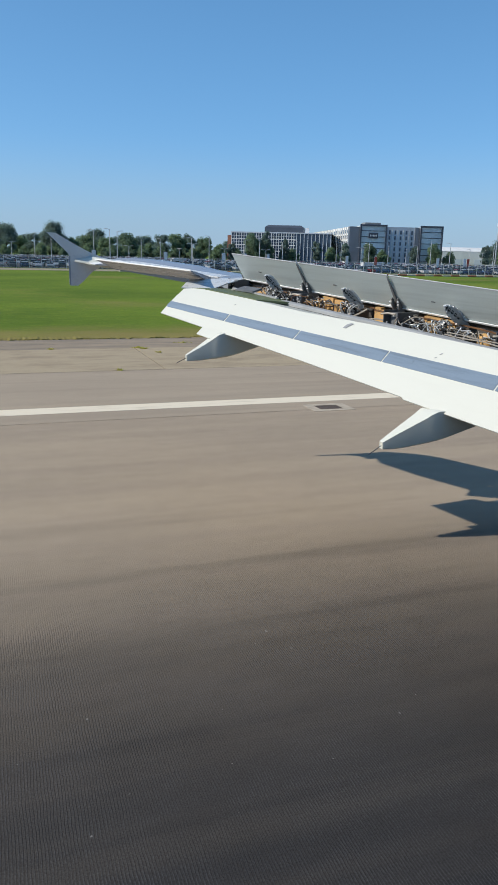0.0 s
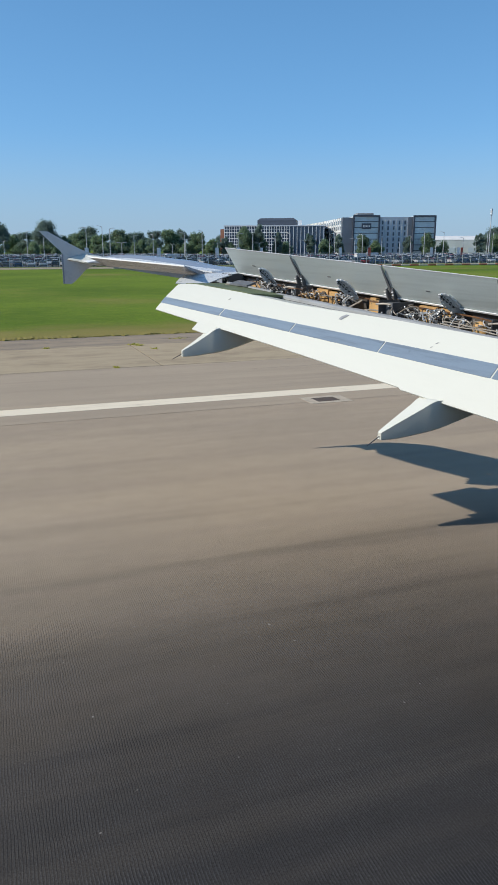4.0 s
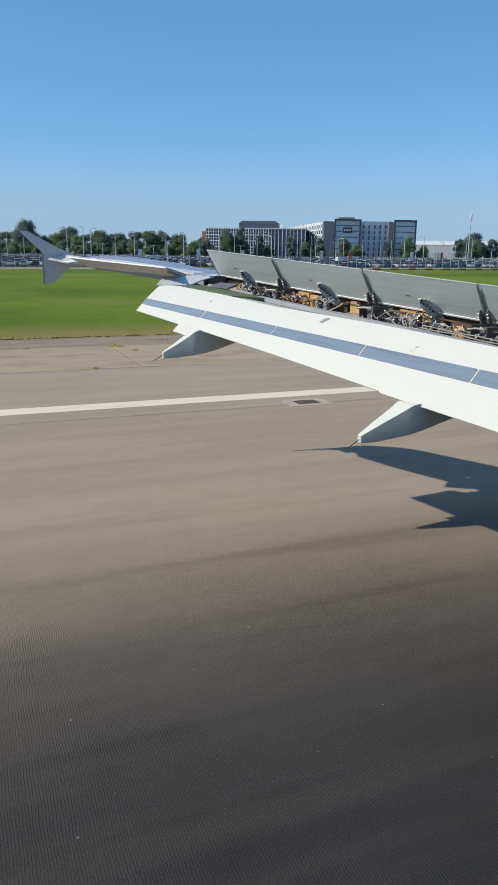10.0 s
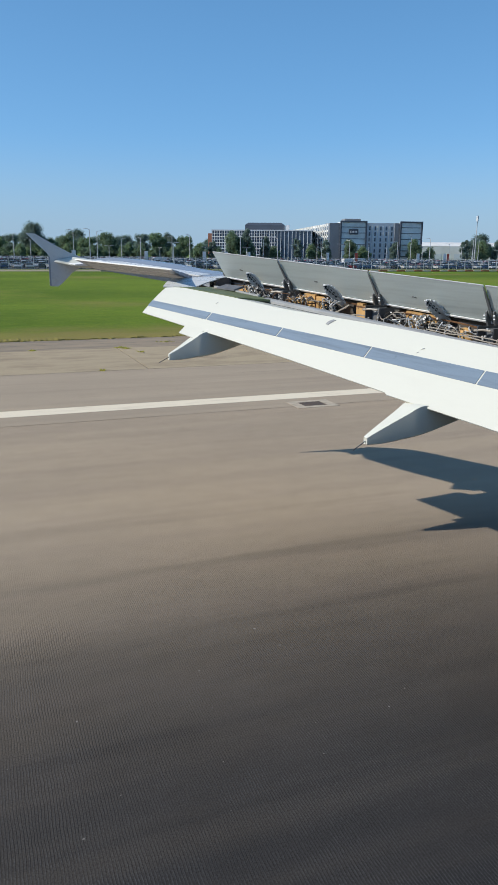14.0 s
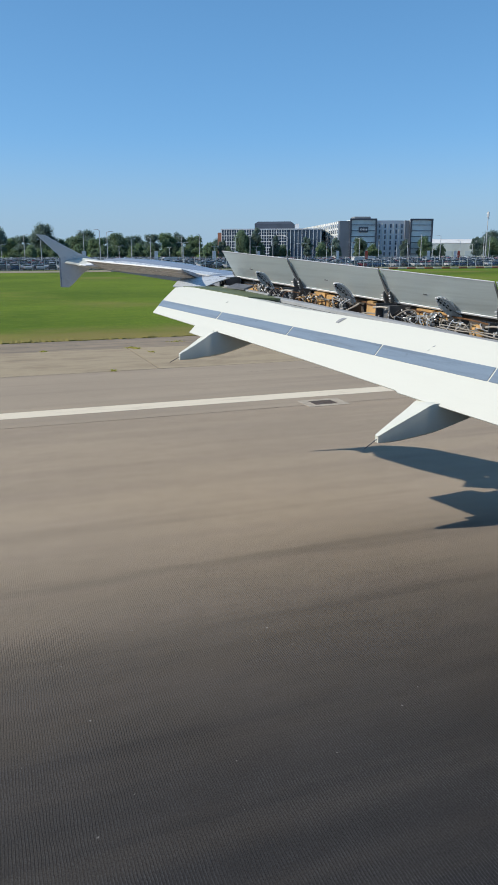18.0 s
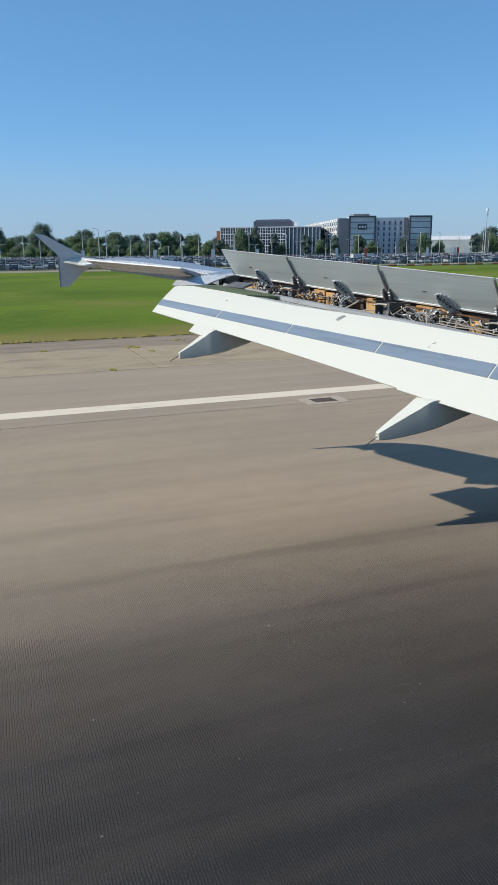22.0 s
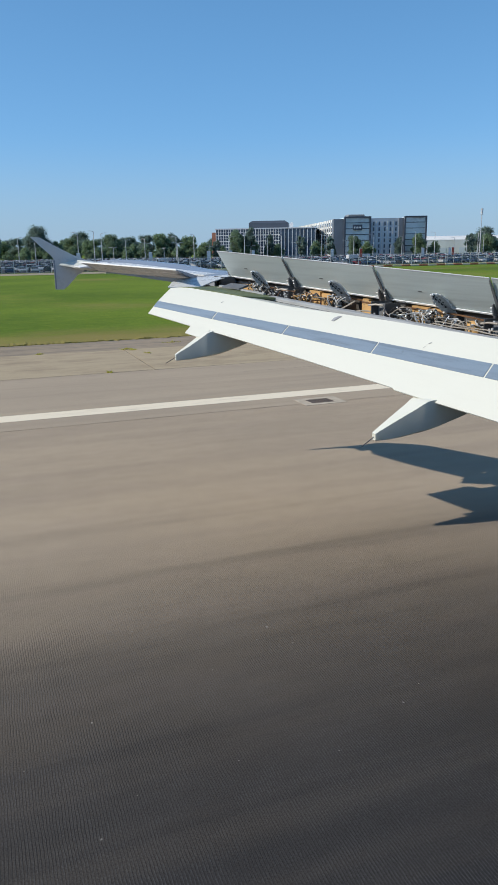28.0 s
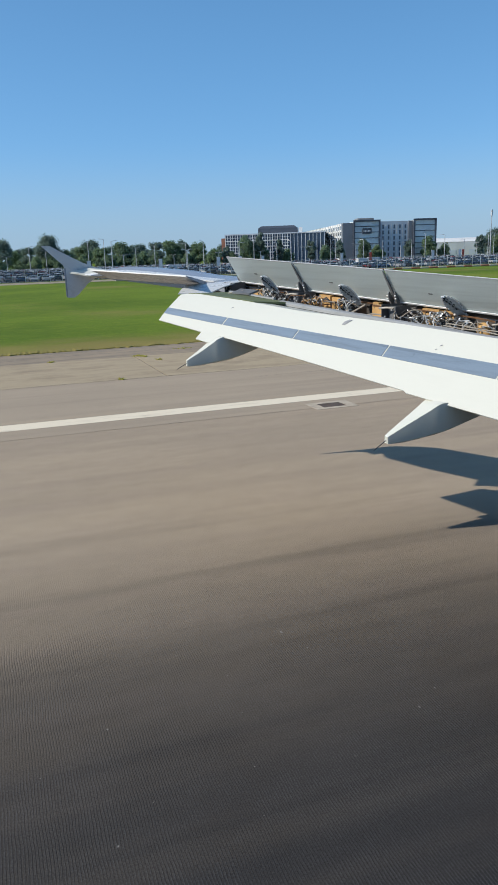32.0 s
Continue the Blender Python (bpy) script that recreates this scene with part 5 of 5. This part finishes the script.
for x in range(0, 134, 6):
    spots.append((small, 2, x + rng.uniform(-3, 3), 424 + rng.uniform(-4, 6), rng.uniform(0.8, 1.3)))
for x in (292, 300, 309, 318):
    spots.append((oaks, k % 5, x, 385 + rng.uniform(-5, 5), 0.95))
    k += 1
placed = set()
for pool, i, x, y, s in spots:
    m = pose(x, y, -0.05, 0, 0, rng.uniform(0, 360))
    key = (id(pool), i)
    if key in placed:
        t = copy_thing(pool[i], m)
        t.scale = (s, s, s * rng.uniform(0.92, 1.1))
    else:
        pool[i].matrix_world = m
        placed.add(key)


# ---------------------------------------------------------------- buildings
def pane_row(parent, material, xs, zs, w, h, y, name="window", depth=0.12):
    """Alike window panes in a facade, each one set a little into the wall plane."""
    me = None
    for x in xs:
        for z in zs:
            if me is None:
                ob = part(name, a_box(-w / 2, w / 2, -depth, depth, -h / 2, h / 2), material, parent)
                me = ob.data
            else:
                ob = new(name, me)
                ob.parent = parent
            ob.location = (x, y, z)


def side_panes(parent, material, ys, zs, w, h, x, name="window", depth=0.12):
    me = None
    for y in ys:
        for z in zs:
            if me is None:
                ob = part(name, a_box(-depth, depth, -w / 2, w / 2, -h / 2, h / 2), material, parent)
                me = ob.data
            else:
                ob = new(name, me)
                ob.parent = parent
            ob.location = (x, y, z)


hotel = thing("hotel", pose(182, 360, 0, 0, 0, -15), "large white and blue-grey hotel block with framed glass bays", "building")
H = 21.2
part("long_wing", a_box(0, 14, 1.2, 160, 0, H - 1.4), M_WALL_WHITE, hotel, "long white wing with rows of windows")
part("corner_bay", a_box(0.3, 5.8, 0.4, 14, 0, H - 1.2), M_WALL_DARK, hotel, "slate grey corner")
part("middle_wall", a_box(20.5, 36, 1.6, 16, 0, H - 0.9), M_WALL_GREY, hotel, "blue-grey clad middle wall")
part("slot_wall", a_box(36, 38.5, 0.8, 16, 0, H - 0.9), M_WALL_DARK, hotel)
part("roof_plant", a_box(9, 18, 4, 12, H - 0.5, H + 1.2, bevel=0.3), M_ROOF, hotel)
side_panes(hotel, M_PANE, [4 + 5.2 * k for k in range(30)], [3.0 + 2.9 * k for k in range(6)], 2.2, 1.9, 0.0)
for k in range(31):
    part("pilaster", a_box(-0.35, 0.0, 1.4 + 5.2 * k - 0.3, 1.4 + 5.2 * k + 0.3, 0, H - 1.4), M_WALL_WHITE, hotel)
for x0, x1 in ((5.9, 20.4), (38.6, 51.0)):
    glass = part("glass_bay", a_box(x0 + 0.6, x1 - 0.6, 0.0, 12, 0, H - 0.6), M_LOUVRE, hotel, "pale banded glass bay")
    for a, b, c, d in ((x0, x0 + 0.75, 0, H), (x1 - 0.75, x1, 0, H), (x0 + 0.75, x1 - 0.75, H - 0.8, H)):
        part("bay_frame", a_box(a, b, -0.7, 0.6, c, d), M_FRAME, glass, "dark surround of the bay")
    for k in range(1, 7):
        z = k * 3.0
        part("floor_band", a_box(x0 + 0.75, x1 - 0.75, -0.3, 0.05, z - 0.2, z + 0.12), M_FRAME, glass)
part("name_board", a_box(10.6, 15.6, -0.85, -0.25, 14.2, 17.0, bevel=0.05), M_FRAME, hotel, "dark sign board")
for k in range(5):
    part("plain_bar", a_box(11.2 + 0.8 * k, 11.7 + 0.8 * k, -0.92, -0.86, 15.1, 16.0), M_SIGN, hotel)
pane_row(hotel, M_PANE, [22.4 + 3.05 * k for k in range(5)], [3 + 2.9 * k for k in range(6)], 0.8, 2.0, 1.58)
pane_row(hotel, M_WALL_WHITE, [23.9 + 3.05 * k for k in range(4)], [3 + 2.9 * k for k in range(6)], 0.5, 2.6, 1.58, "pale_panel")

annex = thing("glass_office_annex", pose(130, 402, 0, 0, 0, -27), "low office with a white window grid and dark roof drum", "building")
part("block", a_box(0, 56, 0, 30, 0, 17.0), M_PANE, annex, "dark glazed walls")
part("brick_end", a_box(-2.4, 0, 1, 7, 0, 15.5), M_BRICK, annex, "red brick end wall")
part("roof_edge", a_box(-0.3, 56.4, -0.5, 30, 17.0, 17.6), M_WALL_GREY, annex)
for z in (3.4, 6.8, 10.2, 13.6):
    part("floor_band", a_box(0, 36, -0.5, 0, z - 0.2, z + 0.2), M_SIGN, annex)
    part("transom", a_box(0, 36, -0.35, 0, z + 1.62, z + 1.78), M_WALL_GREY, annex)
for k in range(26):
    part("mullion", a_box(1.4 * k, 1.4 * k + 0.26, -0.45, 0, 0.2, 17.0), M_SIGN, annex)
for k in range(10):
    part("fin", a_box(36.5 + 2.1 * k, 36.8 + 2.1 * k, -0.3, 0, 0.2, 17.0), M_WALL_GREY, annex)
bm = bmesh.new()
loft(bm, [[(18 + 22 * u, y, z) for u, y, z in ((0, 6, 17.6), (1, 6, 17.6), (1, 20, 17.6), (0, 20, 17.6))],
          [(18 + 22 * u, y, z) for u, y, z in ((0, 6, 20.6), (1, 6, 20.6), (1, 20, 20.6), (0, 20, 20.6))],
          [(18 + 22 * u, y, z) for u, y, z in ((0.08, 7.5, 21.9), (0.92, 7.5, 21.9), (0.92, 18.5, 21.9), (0.08, 18.5, 21.9))]])
part("roof_drum", bm, M_FRAME, annex, "dark slatted plant room")
part("vent_box", a_box(41, 43, 6, 8, 17.6, 20.5), M_SIGN, annex)

annex.scale.z = 0.945

# long white warehouse beyond the hotel
shed = thing("warehouse", pose(258, 480, 0, 0, 0, -24), "long pale warehouse with a low curved roof", "building")
prof = [(0, 0), (0, 9.5), (9, 11.6), (18, 12.4), (27, 11.6), (36, 9.5), (36, 0)]
part("wall", loft(bmesh.new(), [[(x, y, z) for y, z in prof] for x in (0, 120)]), M_WALL_WHITE, shed)
part("roof", loft(bmesh.new(), [[(x, y, z + d) for d in (0.15, 0.5) for y, z in (prof[1:6] if d < 0.3 else prof[5:0:-1])] for x in (-1, 121)]), M_ROOF_PALE, shed)
for k in range(8):
    part("shutter", a_box(6 + 14 * k, 11 + 14 * k, -0.15, 0.1, 0, 4.5), M_WALL_GREY, shed)


# blue glass offices further back along the airfield
def glass_office(m, w, label):
    ob = thing("blue_glass_office", m, label, "building", "blue glass offices")
    part("block", a_box(0, w, 0, 24, 0, 17.5), M_PANE_BLUE, ob, "blue glass curtain wall")
    part("stair_tower", a_box(-5, 0, 2, 20, 0, 19), M_BLUE_SOLID, ob, "bright blue stair tower")
    part("roof_plant", a_box(w * 0.25, w * 0.85, 5, 18, 17.5, 21), M_FRAME, ob, "dark roof plant screen")
    part("cornice", a_box(-0.5, w + 0.5, -1.2, 24, 17.5, 18.1), M_WALL_WHITE, ob)
    for z in (3.6, 7.1, 10.6, 14.1):
        part("floor_band", a_box(0, w, -0.25, 0, z - 0.3, z + 0.3), M_PANE, ob)
    for k in range(int(w / 3.5)):
        part("mullion", a_box(3.5 * k, 3.5 * k + 0.2, -0.3, 0, 0, 17.5), M_BLUE_SOLID, ob)
    return ob


office = glass_office(pose(-95, 405, 0), 78, "blue glass office block with dark rooftop plant")
copy_thing(office, pose(-205, 405, 0))
copy_thing(office, pose(-315, 405, 0))

# brick tower and low terminal sheds further ahead along the airfield
tower = thing("brick_tower", pose(455, 330, 0), "plain red brick tower with a flat top", "tower")
part("shaft", a_box(0, 7, 0, 7, 0, 21), M_BRICK, tower)
part("cap", a_box(-0.3, 7.3, -0.3, 7.3, 21, 21.7), M_CONC, tower)
part("slot", a_box(2.9, 4.1, -0.12, 0.1, 3, 18), M_WALL_DARK, tower)
for k, (x, w, mtl) in enumerate(((330, 40, M_BEIGE), (375, 30, M_WALL_GREY), (410, 38, M_BRICK), (480, 60, M_WALL_GREY))):
    low = thing("airport_shed", pose(x, 345 + 6 * k, 0), "low pitched-roof airport building beside the car park", "building", "low airport buildings")
    part("wall", a_box(0, w, 0, 18, 0, 6), mtl, low)
    part("roof", loft(bmesh.new(), [[(x2, -0.6, 6), (x2, 9, 9), (x2, 18.6, 6)] for x2 in (-0.6, w + 0.6)]), M_ROOF, low)
    pane_row(low, M_PANE, [3 + 4 * i for i in range(int(w / 4))], [2.6], 2.2, 1.5, -0.03)

station = thing("fire_station", pose(-460, 300, 0), "dark grey two-storey airport building with green canopy", "building")
part("block", a_box(0, 40, 0, 16, 0, 9), M_WALL_DARK, station)
part("tower", a_box(-8, 0, 2, 12, 0, 13), M_WALL_GREY, station)
part("canopy", a_box(-2, 70, -6, 0, 4.4, 5.2), M_GREEN_ROOF, station, "green canopy")
pane_row(station, M_PANE, [3 + 5 * k for k in range(8)], [6.8], 3.4, 1.4, -0.02)

# runway markings further back along the runway
slab("aiming_point_marking", -560, -515, 5.0, 9.4, -0.1, 0.006, M_LINE, "broad worn white aiming point block on the runway", "line marking")
for k in range(3):
    slab("touchdown_stripe", -590 + 150 * k, -568 + 150 * k, 6.2, 8.0, -0.1, 0.006, M_LINE, "white touchdown stripe streaked by tyre rubber", "line marking")
slab("asphalt_patch", -128, -112, 2.0, 18.0, -0.1, 0.004, M_PATCH, "dark newer asphalt strip laid across the runway", "asphalt patch")

# taxiways that leave the runway before and behind, with yellow lead lines
for x in (-420, 232):
    slab("taxiway", x, x + 58, EDGE_Y + 0.8, 166.0, -0.3, -0.03, M_SHOULDER, "weathered brown-grey taxiway leaving the runway", "taxiway")
    for a, b in (((8, 44), (44, 78)), ((44, 44), (8, 78)), ((29, 80), (29, 160))):
        a, b = Vector((x + a[0], a[1], 0)), Vector((x + b[0], b[1], 0))
        side = Vector((-(b - a).y, (b - a).x, 0)).normalized() * 0.22
        line = loft(bmesh.new(), [[p - side + Vector((0, 0, z)), p + side + Vector((0, 0, z))] for p, z in ((a, -0.024), (b, -0.024))], cap=False, closed=False)
        tagged(link_mesh("yellow_line", line, M_YELLOW), "faded yellow painted line on the taxiway", "line marking", kind="structure")
# a chalked survey corner on the dark rubbered asphalt
chalk = bmesh.new()
box(chalk, -60.0, -58.9, 5.35, 5.39, -0.02, 0.004)
box(chalk, -60.04, -60.0, 4.9, 5.39, -0.02, 0.0045)
tagged(link_mesh("survey_mark", chalk, M_LINE), "thin white chalked corner mark on dark asphalt", "marking", kind="structure")
